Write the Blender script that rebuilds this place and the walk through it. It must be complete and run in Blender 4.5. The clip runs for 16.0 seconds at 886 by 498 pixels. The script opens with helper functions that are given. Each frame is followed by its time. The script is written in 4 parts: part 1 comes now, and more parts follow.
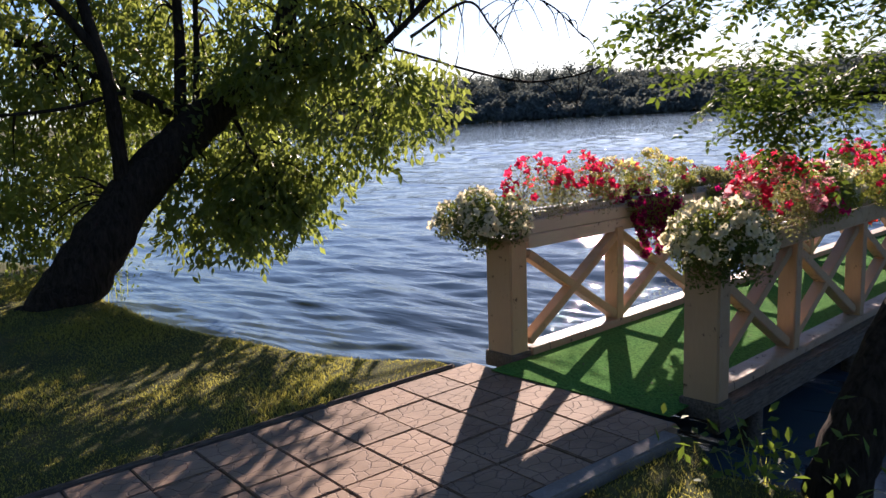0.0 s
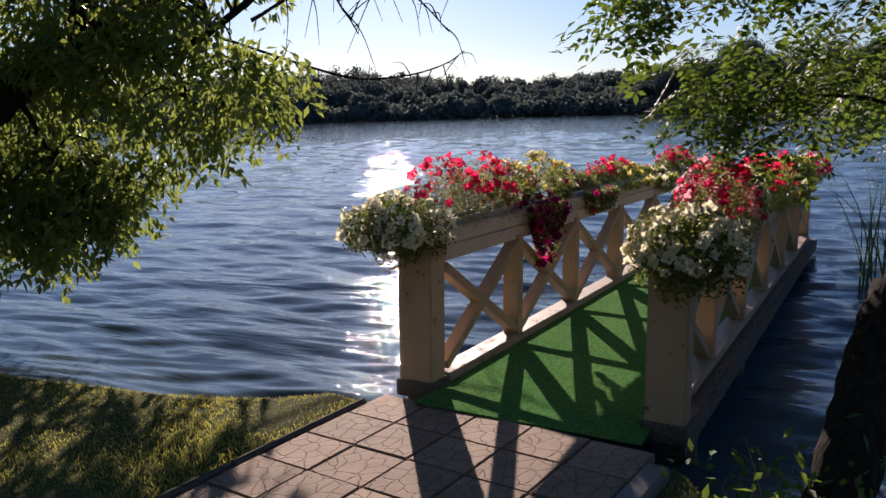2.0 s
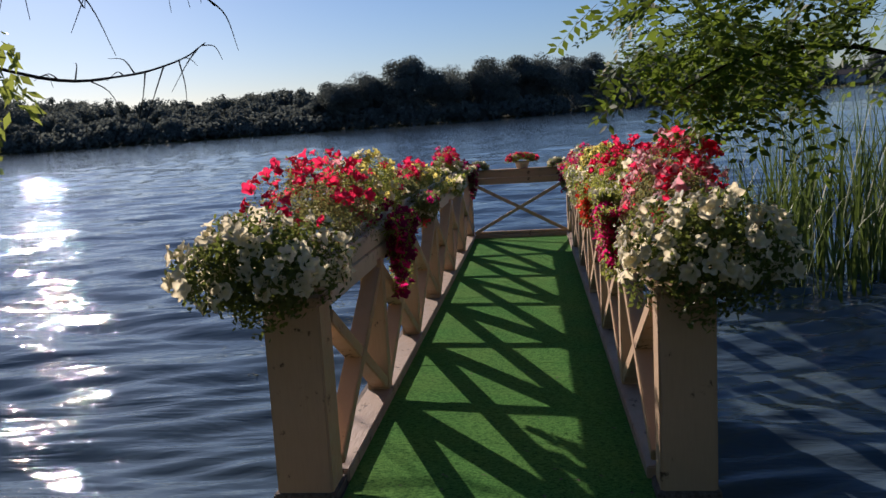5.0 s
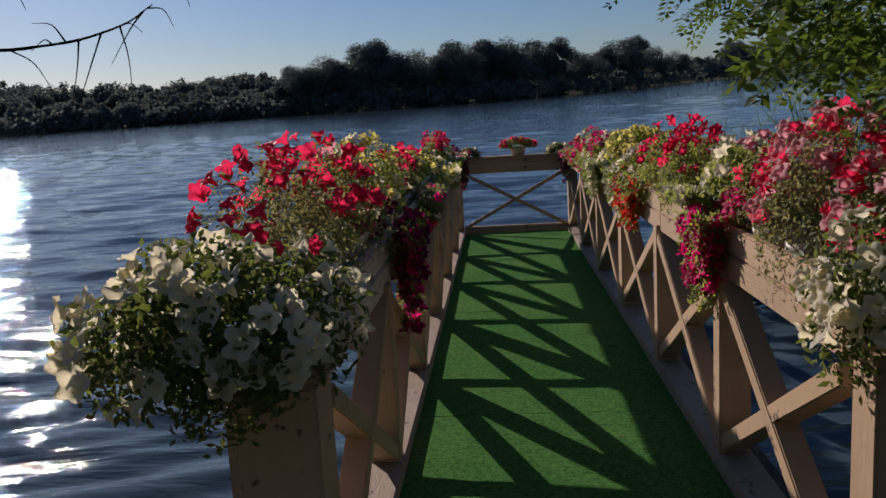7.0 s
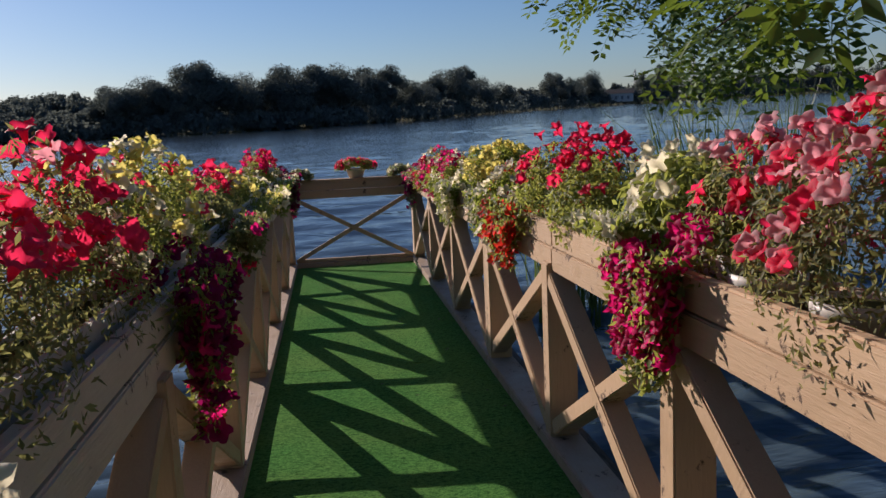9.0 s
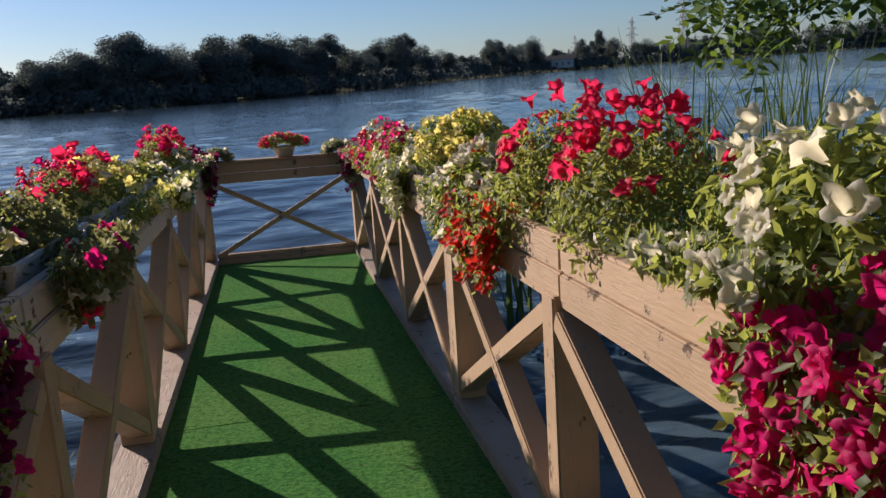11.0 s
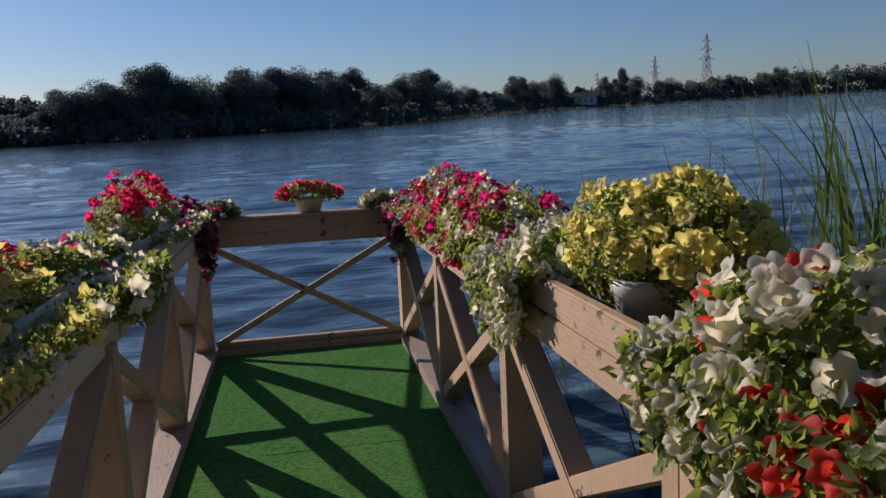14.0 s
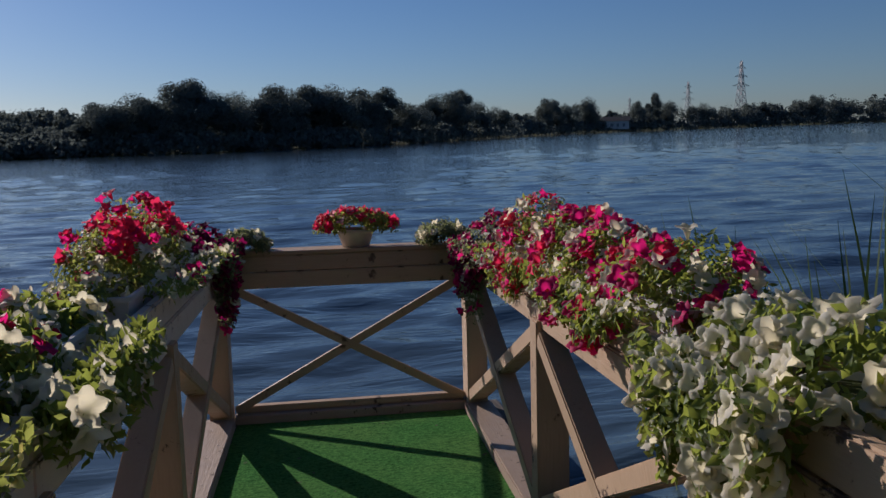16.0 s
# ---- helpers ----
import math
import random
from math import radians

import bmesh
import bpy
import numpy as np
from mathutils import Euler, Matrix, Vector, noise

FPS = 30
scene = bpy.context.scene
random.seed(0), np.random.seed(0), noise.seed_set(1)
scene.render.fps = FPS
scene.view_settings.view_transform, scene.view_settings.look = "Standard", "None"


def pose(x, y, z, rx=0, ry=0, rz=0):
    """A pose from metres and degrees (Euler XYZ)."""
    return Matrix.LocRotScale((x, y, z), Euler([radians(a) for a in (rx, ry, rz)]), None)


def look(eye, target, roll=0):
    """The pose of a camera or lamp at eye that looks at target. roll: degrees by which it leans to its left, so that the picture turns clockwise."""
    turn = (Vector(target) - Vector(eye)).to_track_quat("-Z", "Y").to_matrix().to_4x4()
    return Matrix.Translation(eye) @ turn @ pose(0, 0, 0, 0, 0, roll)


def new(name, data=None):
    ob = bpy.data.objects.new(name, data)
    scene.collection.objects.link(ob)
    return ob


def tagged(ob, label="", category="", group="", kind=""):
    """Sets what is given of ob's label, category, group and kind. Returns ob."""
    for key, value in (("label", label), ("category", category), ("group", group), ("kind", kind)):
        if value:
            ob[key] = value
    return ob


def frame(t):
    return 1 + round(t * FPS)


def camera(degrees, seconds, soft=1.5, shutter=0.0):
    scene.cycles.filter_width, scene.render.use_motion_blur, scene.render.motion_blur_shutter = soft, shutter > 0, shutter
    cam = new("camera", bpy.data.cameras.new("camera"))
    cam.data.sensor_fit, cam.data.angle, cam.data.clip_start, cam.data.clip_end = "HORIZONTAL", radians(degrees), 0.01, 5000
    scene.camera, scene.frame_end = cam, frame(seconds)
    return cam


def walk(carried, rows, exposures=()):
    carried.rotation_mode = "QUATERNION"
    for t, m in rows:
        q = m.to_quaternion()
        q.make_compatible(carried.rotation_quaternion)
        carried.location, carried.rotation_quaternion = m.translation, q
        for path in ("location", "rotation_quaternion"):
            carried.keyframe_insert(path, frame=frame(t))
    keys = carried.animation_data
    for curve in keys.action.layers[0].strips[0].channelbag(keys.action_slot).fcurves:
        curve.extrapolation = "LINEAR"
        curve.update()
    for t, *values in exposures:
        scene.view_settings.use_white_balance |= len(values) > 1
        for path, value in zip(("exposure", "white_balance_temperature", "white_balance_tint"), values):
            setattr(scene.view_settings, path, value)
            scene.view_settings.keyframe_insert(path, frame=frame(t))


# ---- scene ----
cam = camera(57.8, 16.0)
# the pontoon lies with a slight list: its own level, tipped into the world's
DECK = Vector((-0.0141, -0.0287, 1.0)).rotation_difference(Vector((0, 0, 1))).to_matrix().to_4x4()
PATH = [
    (0, (2.859, -3.791, 1.592), (1.435, -2.419, 1.288), -1.9),
    (0.5, (2.54, -3.871, 1.605), (1.228, -2.392, 1.304), -1.4),
    (1, (2.294, -3.877, 1.601), (1.055, -2.336, 1.302), -1.6),
    (1.5, (1.978, -3.869, 1.555), (0.875, -2.222, 1.287), -0.9),
    (2, (1.689, -3.787, 1.553), (0.724, -2.062, 1.248), -0.4),
    (2.5, (1.355, -3.708, 1.545), (0.603, -1.882, 1.228), 0.1),
    (3, (1.081, -3.617, 1.531), (0.492, -1.739, 1.181), -0.5),
    (3.5, (0.813, -3.475, 1.488), (0.343, -1.552, 1.198), -2.0),
    (6, (-0.032, -2.2, 1.414), (-0.217, -0.23, 1.123), -2.8),
    (6.5, (-0.133, -1.926, 1.423), (-0.329, 0.04, 1.114), -3.0),
    (7, (-0.158, -1.594, 1.4), (-0.305, 0.374, 1.078), -3.3),
    (7.5, (-0.197, -1.33, 1.4), (-0.092, 0.639, 1.064), -1.8),
    (8, (-0.257, -1.04, 1.389), (-0.017, 0.927, 1.117), -2.3),
    (8.5, (-0.235, -0.747, 1.338), (0.012, 1.22, 1.068), -2.4),
    (11, (-0.035, 0.66, 1.306), (0.359, 2.588, 0.946), -3.7),
    (11.5, (-0.056, 1.031, 1.309), (0.319, 2.962, 0.948), -4.0),
    (12, (-0.06, 1.332, 1.299), (0.29, 3.27, 0.952), -3.7),
    (12.5, (-0.007, 1.662, 1.307), (0.319, 3.612, 1.002), -3.6),
    (13, (0.035, 2.001, 1.337), (0.376, 3.951, 1.054), -3.7),
    (13.5, (-0.01, 2.309, 1.358), (0.346, 4.259, 1.091), -3.2),
    (14, (-0.016, 2.603, 1.362), (0.339, 4.552, 1.088), -2.8),
    (14.5, (0.022, 2.907, 1.343), (0.357, 4.862, 1.087), -1.5),
    (15, (0.013, 3.193, 1.365), (0.342, 5.15, 1.119), -1.4),
    (15.5, (-0.035, 3.494, 1.392), (0.285, 5.456, 1.171), -1.4),
    (16, (-0.086, 3.715, 1.366), (0.205, 5.682, 1.145), -1.5),
]
EXPOSURES = [(0.0, 1.32, 5800, 24), (1.5, 0.90, 5700, 23), (2.5, 0.64, 5760, 22), (3.5, 0.56, 5680, 21), (6.0, 0.28, 5580, 20), (7.0, -0.07, 5500, 19), (8.5, 0.30, 5600, 19), (11.0, 0.60, 5550, 18), (12.5, 0.43, 5450, 19), (14.5, 0.10, 5280, 19), (16.0, -0.1, 5180, 18)]
walk(cam, [(t, DECK @ look(eye, target, roll)) for t, eye, target, roll in PATH], EXPOSURES)

# ---- light ----
SUN_AZ, SUN_EL = -35.0, 20.5      # degrees from +y towards +x, and above the horizon
world = bpy.data.worlds.new("sky")
scene.world = world
world.use_nodes = True
wn = world.node_tree.nodes
sky = wn.new("ShaderNodeTexSky")
sky.sky_type = "NISHITA"
sky.sun_disc = False
sky.sun_elevation = radians(SUN_EL)
sky.sun_rotation = radians(SUN_AZ)
sky.air_density, sky.dust_density, sky.ozone_density = 1.0, 0.25, 4.0
world.node_tree.links.new(sky.outputs[0], wn["Background"].inputs[0])
wn["Background"].inputs[1].default_value = 0.049
sun_data = bpy.data.lights.new("sun", "SUN")
sun_data.energy, sun_data.angle, sun_data.color = 4.8, radians(0.55), (1.0, 0.80, 0.58)
sun = new("sun", sun_data)
a, e = radians(SUN_AZ), radians(SUN_EL)
SUN_DIR = Vector((math.sin(a) * math.cos(e), math.cos(a) * math.cos(e), math.sin(e)))
sun.matrix_world = look(SUN_DIR * 60, (0, 0, 0))

WATER_Z = -0.45


# ---- materials ----
def shader(name, rough=0.6, spec=0.4):
    m = bpy.data.materials.new(name)
    m.use_nodes = True
    nt = m.node_tree
    p = nt.nodes["Principled BSDF"]
    p.inputs["Roughness"].default_value = rough
    p.inputs["Specular IOR Level"].default_value = spec
    return m, nt, p


def coords(nt, kind="Object", scale=(1, 1, 1), rot=(0, 0, 0)):
    c = nt.nodes.new("ShaderNodeTexCoord")
    mp = nt.nodes.new("ShaderNodeMapping")
    mp.inputs["Scale"].default_value = scale
    mp.inputs["Rotation"].default_value = rot
    nt.links.new(c.outputs[kind], mp.inputs[0])
    return mp.outputs[0]


def tex_noise(nt, vec, scale, detail=4.0, rough=0.55, distort=0.0):
    n = nt.nodes.new("ShaderNodeTexNoise")
    n.inputs["Scale"].default_value, n.inputs["Detail"].default_value = scale, detail
    n.inputs["Roughness"].default_value, n.inputs["Distortion"].default_value = rough, distort
    nt.links.new(vec, n.inputs["Vector"])
    return n.outputs[0]


def ramp(nt, fac, stops):
    r = nt.nodes.new("ShaderNodeValToRGB")
    el = r.color_ramp.elements
    while len(el) < len(stops):
        el.new(0.5)
    for k, (pos, col) in zip(el, stops):
        k.position, k.color = pos, (*col, 1) if len(col) == 3 else col
    nt.links.new(fac, r.inputs[0])
    return r.outputs[0]


def mixed(nt, fac, ca, cb, mode="MIX"):
    m = nt.nodes.new("ShaderNodeMix")
    m.data_type, m.blend_type = "RGBA", mode
    for sock, v in ((m.inputs[0], fac), (m.inputs[6], ca), (m.inputs[7], cb)):
        if hasattr(v, "links"):
            nt.links.new(v, sock)
        elif isinstance(v, (int, float)):
            sock.default_value = v
        else:
            sock.default_value = (*v, 1)
    return m.outputs[2]


def bumped(nt, p, height, strength=0.4, dist=0.01):
    b = nt.nodes.new("ShaderNodeBump")
    b.inputs["Strength"].default_value, b.inputs["Distance"].default_value = strength, dist
    nt.links.new(height, b.inputs["Height"])
    nt.links.new(b.outputs[0], p.inputs["Normal"])
    return b


def vary(nt, colour, amount=0.25):
    """Each piece a little lighter or darker than the next."""
    info = nt.nodes.new("ShaderNodeObjectInfo")
    v = ramp(nt, info.outputs["Random"], [(0, (1 - amount,) * 3), (1, (1 + amount * 0.4,) * 3)])
    return mixed(nt, 1.0, colour, v, "MULTIPLY")


def painted_wood(name, base, worn, axis_scale):
    m, nt, p = shader(name, 0.55, 0.35)
    v = coords(nt, "Object", axis_scale)
    grain = tex_noise(nt, v, 14, 6, 0.6, 0.3)
    w = coords(nt, "Object")
    big = tex_noise(nt, w, 2.2, 5)
    chips = tex_noise(nt, w, 11, 8, 0.72)
    c1 = ramp(nt, big, [(0.3, [k * 0.86 for k in base]), (0.7, base)])
    c2 = mixed(nt, ramp(nt, grain, [(0.35, (0, 0, 0)), (0.75, (0.35,) * 3)]), c1, [k * 0.72 for k in base])
    mask = ramp(nt, chips, [(0.605, (0, 0, 0)), (0.64, (1, 1, 1))])
    col = mixed(nt, mask, c2, worn)
    nt.links.new(vary(nt, col, 0.12), p.inputs["Base Color"])
    nt.links.new(ramp(nt, chips, [(0.4, (0.45,) * 3), (0.7, (0.8,) * 3)]), p.inputs["Roughness"])
    h = mixed(nt, 0.5, grain, mask, "SUBTRACT")
    bumped(nt, p, h, 0.5, 0.004)
    return m


def leaf_material(name, dark, light, trans, gloss=0.45, amount=0.5):
    """A leaf: per-leaf colour, a little gloss, and light through the blade."""
    m, nt, p = shader(name, gloss, 0.35 if gloss < 0.9 else 0.0)
    geo = nt.nodes.new("ShaderNodeNewGeometry")
    col = ramp(nt, geo.outputs["Random Per Island"], [(0, dark), (0.75, light), (1, [k * 1.25 for k in light])])
    n = tex_noise(nt, coords(nt, "Object"), 1.6, 3)
    col = mixed(nt, ramp(nt, n, [(0.35, (0, 0, 0)), (0.7, (0.55,) * 3)]), col, [k * 0.65 for k in dark])
    nt.links.new(col, p.inputs["Base Color"])
    t = nt.nodes.new("ShaderNodeBsdfTranslucent")
    tc = ramp(nt, geo.outputs["Random Per Island"], [(0, [k * 0.7 for k in trans]), (1, trans)])
    nt.links.new(tc, t.inputs[0])
    mx = nt.nodes.new("ShaderNodeMixShader")
    mx.inputs[0].default_value = amount
    nt.links.new(p.outputs[0], mx.inputs[1])
    nt.links.new(t.outputs[0], mx.inputs[2])
    nt.links.new(mx.outputs[0], nt.nodes["Material Output"].inputs[0])
    return m


def petal_material(name, col, edge, trans, throat=None):
    m, nt, p = shader(name, 0.6, 0.25)
    v = coords(nt, "Object")
    n = tex_noise(nt, v, 60, 3)
    c = mixed(nt, ramp(nt, n, [(0.35, (0, 0, 0)), (0.7, (1, 1, 1))]), col, edge)
    g = nt.nodes.new("ShaderNodeTexGradient")
    g.gradient_type = "SPHERICAL"
    nt.links.new(coords(nt, "Object", (38, 38, 38)), g.inputs[0])
    if throat:
        c = mixed(nt, ramp(nt, g.outputs[0], [(0.35, (0, 0, 0)), (0.75, (1, 1, 1))]), c, throat)
    c = vary(nt, c, 0.25)
    nt.links.new(c, p.inputs["Base Color"])
    t = nt.nodes.new("ShaderNodeBsdfTranslucent")
    t.inputs[0].default_value = (*trans, 1)
    mx = nt.nodes.new("ShaderNodeMixShader")
    mx.inputs[0].default_value = 0.56
    nt.links.new(p.outputs[0], mx.inputs[1])
    nt.links.new(t.outputs[0], mx.inputs[2])
    nt.links.new(mx.outputs[0], nt.nodes["Material Output"].inputs[0])
    return m


CREAM, BARE = (0.50, 0.355, 0.222), (0.115, 0.075, 0.05)
WOOD_Y = painted_wood("painted_wood_long", CREAM, BARE, (9, 0.8, 9))
WOOD_Z = painted_wood("painted_wood_upright", CREAM, BARE, (9, 9, 0.8))
WOOD_X = painted_wood("painted_wood_cross", CREAM, BARE, (0.8, 9, 9))
WOOD_PALE = painted_wood("pale_painted_wood", (0.70, 0.60, 0.47), (0.14, 0.10, 0.07), (9, 0.8, 9))
WOOD_SILL = painted_wood("worn_sill_wood", (0.42, 0.32, 0.235), (0.10, 0.075, 0.06), (7, 0.7, 7))


def make_dark_wood():
    m, nt, p = shader("weathered_wood", 0.85, 0.2)
    v = coords(nt, "Object", (6, 0.8, 6))
    n = tex_noise(nt, v, 12, 6, 0.65)
    nt.links.new(ramp(nt, n, [(0.3, (0.05, 0.042, 0.036)), (0.7, (0.19, 0.165, 0.14))]), p.inputs["Base Color"])
    bumped(nt, p, n, 0.6, 0.006)
    return m


def make_carpet():
    m, nt, p = shader("green_turf_carpet", 1.0, 0.02)
    v = coords(nt, "Object")
    fine = tex_noise(nt, v, 120, 5, 0.8)
    rows = tex_noise(nt, coords(nt, "Object", (0.5, 90, 1)), 3, 2)
    big = tex_noise(nt, v, 1.6, 5)
    spots = tex_noise(nt, v, 26, 6, 0.7)
    c = ramp(nt, fine, [(0.36, (0.03, 0.125, 0.026)), (0.64, (0.14, 0.36, 0.085))])
    c = mixed(nt, ramp(nt, big, [(0.35, (0, 0, 0)), (0.75, (0.5,) * 3)]), c, (0.19, 0.30, 0.075))
    grain = tex_noise(nt, coords(nt, "Object", (1, 1.6, 1)), 42, 6, 0.85)
    c = mixed(nt, ramp(nt, grain, [(0.38, (0.95,) * 3), (0.52, (0, 0, 0))]), c, (0.02, 0.075, 0.02))
    c = mixed(nt, ramp(nt, spots, [(0.58, (0, 0, 0)), (0.74, (0.55,) * 3)]), c, (0.045, 0.11, 0.03))
    nt.links.new(c, p.inputs["Base Color"])
    h = mixed(nt, 0.45, fine, rows)
    bumped(nt, p, h, 1.0, 0.012)
    return m


def make_water():
    m, nt, p = shader("lake_water", 0.012, 0.40)
    p.inputs["IOR"].default_value = 1.33
    p.inputs["Base Color"].default_value = (0.060, 0.095, 0.130, 1)
    v1 = coords(nt, "Object", (0.42, 1.3, 1), (0, 0, radians(12)))
    big = tex_noise(nt, v1, 0.95, 4, 0.55, 0.8)
    mid = tex_noise(nt, coords(nt, "Object", (0.26, 1.5, 1), (0, 0, radians(-6))), 4.6, 5, 0.6, 0.8)
    fine = tex_noise(nt, coords(nt, "Object", (0.34, 1.6, 1)), 13, 4, 0.55, 0.6)
    b1 = nt.nodes.new("ShaderNodeBump")
    b1.inputs["Strength"].default_value, b1.inputs["Distance"].default_value = 1.0, 0.060
    nt.links.new(big, b1.inputs["Height"])
    b2 = nt.nodes.new("ShaderNodeBump")
    b2.inputs["Strength"].default_value, b2.inputs["Distance"].default_value = 1.0, 0.0090
    nt.links.new(mid, b2.inputs["Height"])
    nt.links.new(b1.outputs[0], b2.inputs["Normal"])
    b3 = nt.nodes.new("ShaderNodeBump")
    b3.inputs["Strength"].default_value, b3.inputs["Distance"].default_value = 1.0, 0.0018
    nt.links.new(fine, b3.inputs["Height"])
    nt.links.new(b2.outputs[0], b3.inputs["Normal"])
    nt.links.new(b3.outputs[0], p.inputs["Normal"])
    return m


def make_soil():
    m, nt, p = shader("bank_soil_and_turf", 0.95, 0.15)
    v = coords(nt, "Object")
    n, f = tex_noise(nt, v, 1.3, 6), tex_noise(nt, v, 35, 5, 0.7)
    c = ramp(nt, n, [(0.3, (0.05, 0.06, 0.02)), (0.55, (0.075, 0.095, 0.025)), (0.75, (0.14, 0.12, 0.045))])
    c = mixed(nt, ramp(nt, f, [(0.4, (0, 0, 0)), (0.7, (0.7,) * 3)]), c, (0.045, 0.035, 0.022))
    nt.links.new(c, p.inputs["Base Color"])
    bumped(nt, p, f, 0.8, 0.02)
    return m


def make_paver():
    m, nt, p = shader("stamped_paver", 0.8, 0.3)
    v = coords(nt, "Generated", (4.2, 3.1, 1))
    info = nt.nodes.new("ShaderNodeObjectInfo")
    off = nt.nodes.new("ShaderNodeVectorMath")
    off.operation = "MULTIPLY_ADD"
    off.inputs[1].default_value = (17, 11, 0)
    nt.links.new(info.outputs["Random"], off.inputs[0])
    nt.links.new(v, off.inputs[2])
    wob = tex_noise(nt, off.outputs[0], 1.5, 2)
    add = nt.nodes.new("ShaderNodeVectorMath")
    add.operation = "MULTIPLY_ADD"
    add.inputs[1].default_value = (0.5, 0.5, 0)
    nt.links.new(wob, add.inputs[0])
    nt.links.new(off.outputs[0], add.inputs[2])
    vo = nt.nodes.new("ShaderNodeTexVoronoi")
    vo.feature = "DISTANCE_TO_EDGE"
    vo.voronoi_dimensions = "2D"
    vo.inputs["Scale"].default_value = 1.0
    nt.links.new(add.outputs[0], vo.inputs["Vector"])
    joint = ramp(nt, vo.outputs[0], [(0.008, (0, 0, 0)), (0.05, (1, 1, 1))])
    w = coords(nt, "Object")
    grit, blot = tex_noise(nt, w, 70, 6, 0.7), tex_noise(nt, w, 5, 5)
    c = ramp(nt, blot, [(0.3, (0.25, 0.165, 0.10)), (0.7, (0.36, 0.245, 0.155))])
    c = mixed(nt, ramp(nt, grit, [(0.4, (0, 0, 0)), (0.75, (0.5,) * 3)]), c, (0.2, 0.15, 0.12))
    c = mixed(nt, joint, (0.20, 0.135, 0.10), c)
    nt.links.new(vary(nt, c, 0.22), p.inputs["Base Color"])
    h = mixed(nt, 0.25, joint, grit)
    bumped(nt, p, h, 0.8, 0.008)
    return m


def make_concrete():
    m, nt, p = shader("worn_concrete", 0.9, 0.25)
    v = coords(nt, "Object")
    n, f = tex_noise(nt, v, 4, 6), tex_noise(nt, v, 60, 5, 0.7)
    c = ramp(nt, n, [(0.3, (0.16, 0.145, 0.13)), (0.7, (0.30, 0.275, 0.25))])
    nt.links.new(mixed(nt, ramp(nt, f, [(0.4, (0, 0, 0)), (0.7, (0.5,) * 3)]), c, (0.12, 0.11, 0.1)), p.inputs["Base Color"])
    bumped(nt, p, f, 0.6, 0.006)
    return m


def make_bark():
    m, nt, p = shader("furrowed_bark", 0.95, 0.15)
    n = tex_noise(nt, coords(nt, "Object", (1, 1, 0.22)), 26, 7, 0.65, 0.8)
    c = ramp(nt, n, [(0.32, (0.008, 0.007, 0.006)), (0.7, (0.052, 0.042, 0.033))])
    nt.links.new(c, p.inputs["Base Color"])
    bumped(nt, p, n, 1.0, 0.03)
    return m


def plain(name, col, rough=0.5, metal=0.0, scale=20):
    m, nt, p = shader(name, rough, 0.4)
    n = tex_noise(nt, coords(nt, "Object"), scale, 5, 0.6)
    nt.links.new(ramp(nt, n, [(0.3, [k * 0.8 for k in col]), (0.7, col)]), p.inputs["Base Color"])
    p.inputs["Metallic"].default_value = metal
    bumped(nt, p, n, 0.15, 0.002)
    return m


DARK_WOOD, CARPET, WATER, SOIL = make_dark_wood(), make_carpet(), make_water(), make_soil()
PAVER, CONCRETE, BARK = make_paver(), make_concrete(), make_bark()
PLASTIC = plain("dusty_white_plastic", (0.62, 0.60, 0.56), 0.45)
LEAF_TREE = leaf_material("maple_leaf", (0.035, 0.065, 0.02), (0.10, 0.15, 0.04), (0.38, 0.46, 0.08), 0.45, 0.48)
LEAF_PINNATE = leaf_material("locust_leaf", (0.03, 0.07, 0.018), (0.085, 0.17, 0.034), (0.22, 0.32, 0.035), 0.62, 0.38)
LEAF_PLANT = leaf_material("petunia_leaf", (0.04, 0.068, 0.018), (0.16, 0.21, 0.055), (0.52, 0.57, 0.11), 0.55, 0.45)
LEAF_FRESH = leaf_material("fresh_petunia_leaf", (0.045, 0.08, 0.018), (0.165, 0.225, 0.045), (0.46, 0.53, 0.08), 0.55, 0.45)
LEAF_DARK = leaf_material("dark_petunia_leaf", (0.026, 0.048, 0.014), (0.09, 0.13, 0.034), (0.25, 0.31, 0.06), 0.55, 0.4)
LEAF_LEGGY = leaf_material("leggy_petunia_leaf", (0.045, 0.058, 0.022), (0.17, 0.185, 0.075), (0.42, 0.43, 0.14), 0.6, 0.45)
LEAF_GREY = leaf_material("grey_green_leaf", (0.07, 0.09, 0.05), (0.2, 0.23, 0.12), (0.35, 0.38, 0.16), 0.7)
# far leaves: base lightened and greyed, so distance haze is painted into the colour
LEAF_FAR_HAZED = leaf_material("hazed_far_foliage", (0.125, 0.145, 0.135), (0.145, 0.165, 0.15), (0.19, 0.22, 0.19), 1.0, 0.42)
GRASS = leaf_material("lawn_grass", (0.07, 0.10, 0.024), (0.23, 0.245, 0.06), (0.58, 0.55, 0.10), 0.6)
REED = leaf_material("reed_blade", (0.035, 0.065, 0.018), (0.09, 0.14, 0.035), (0.18, 0.26, 0.05), 0.5, 0.3)
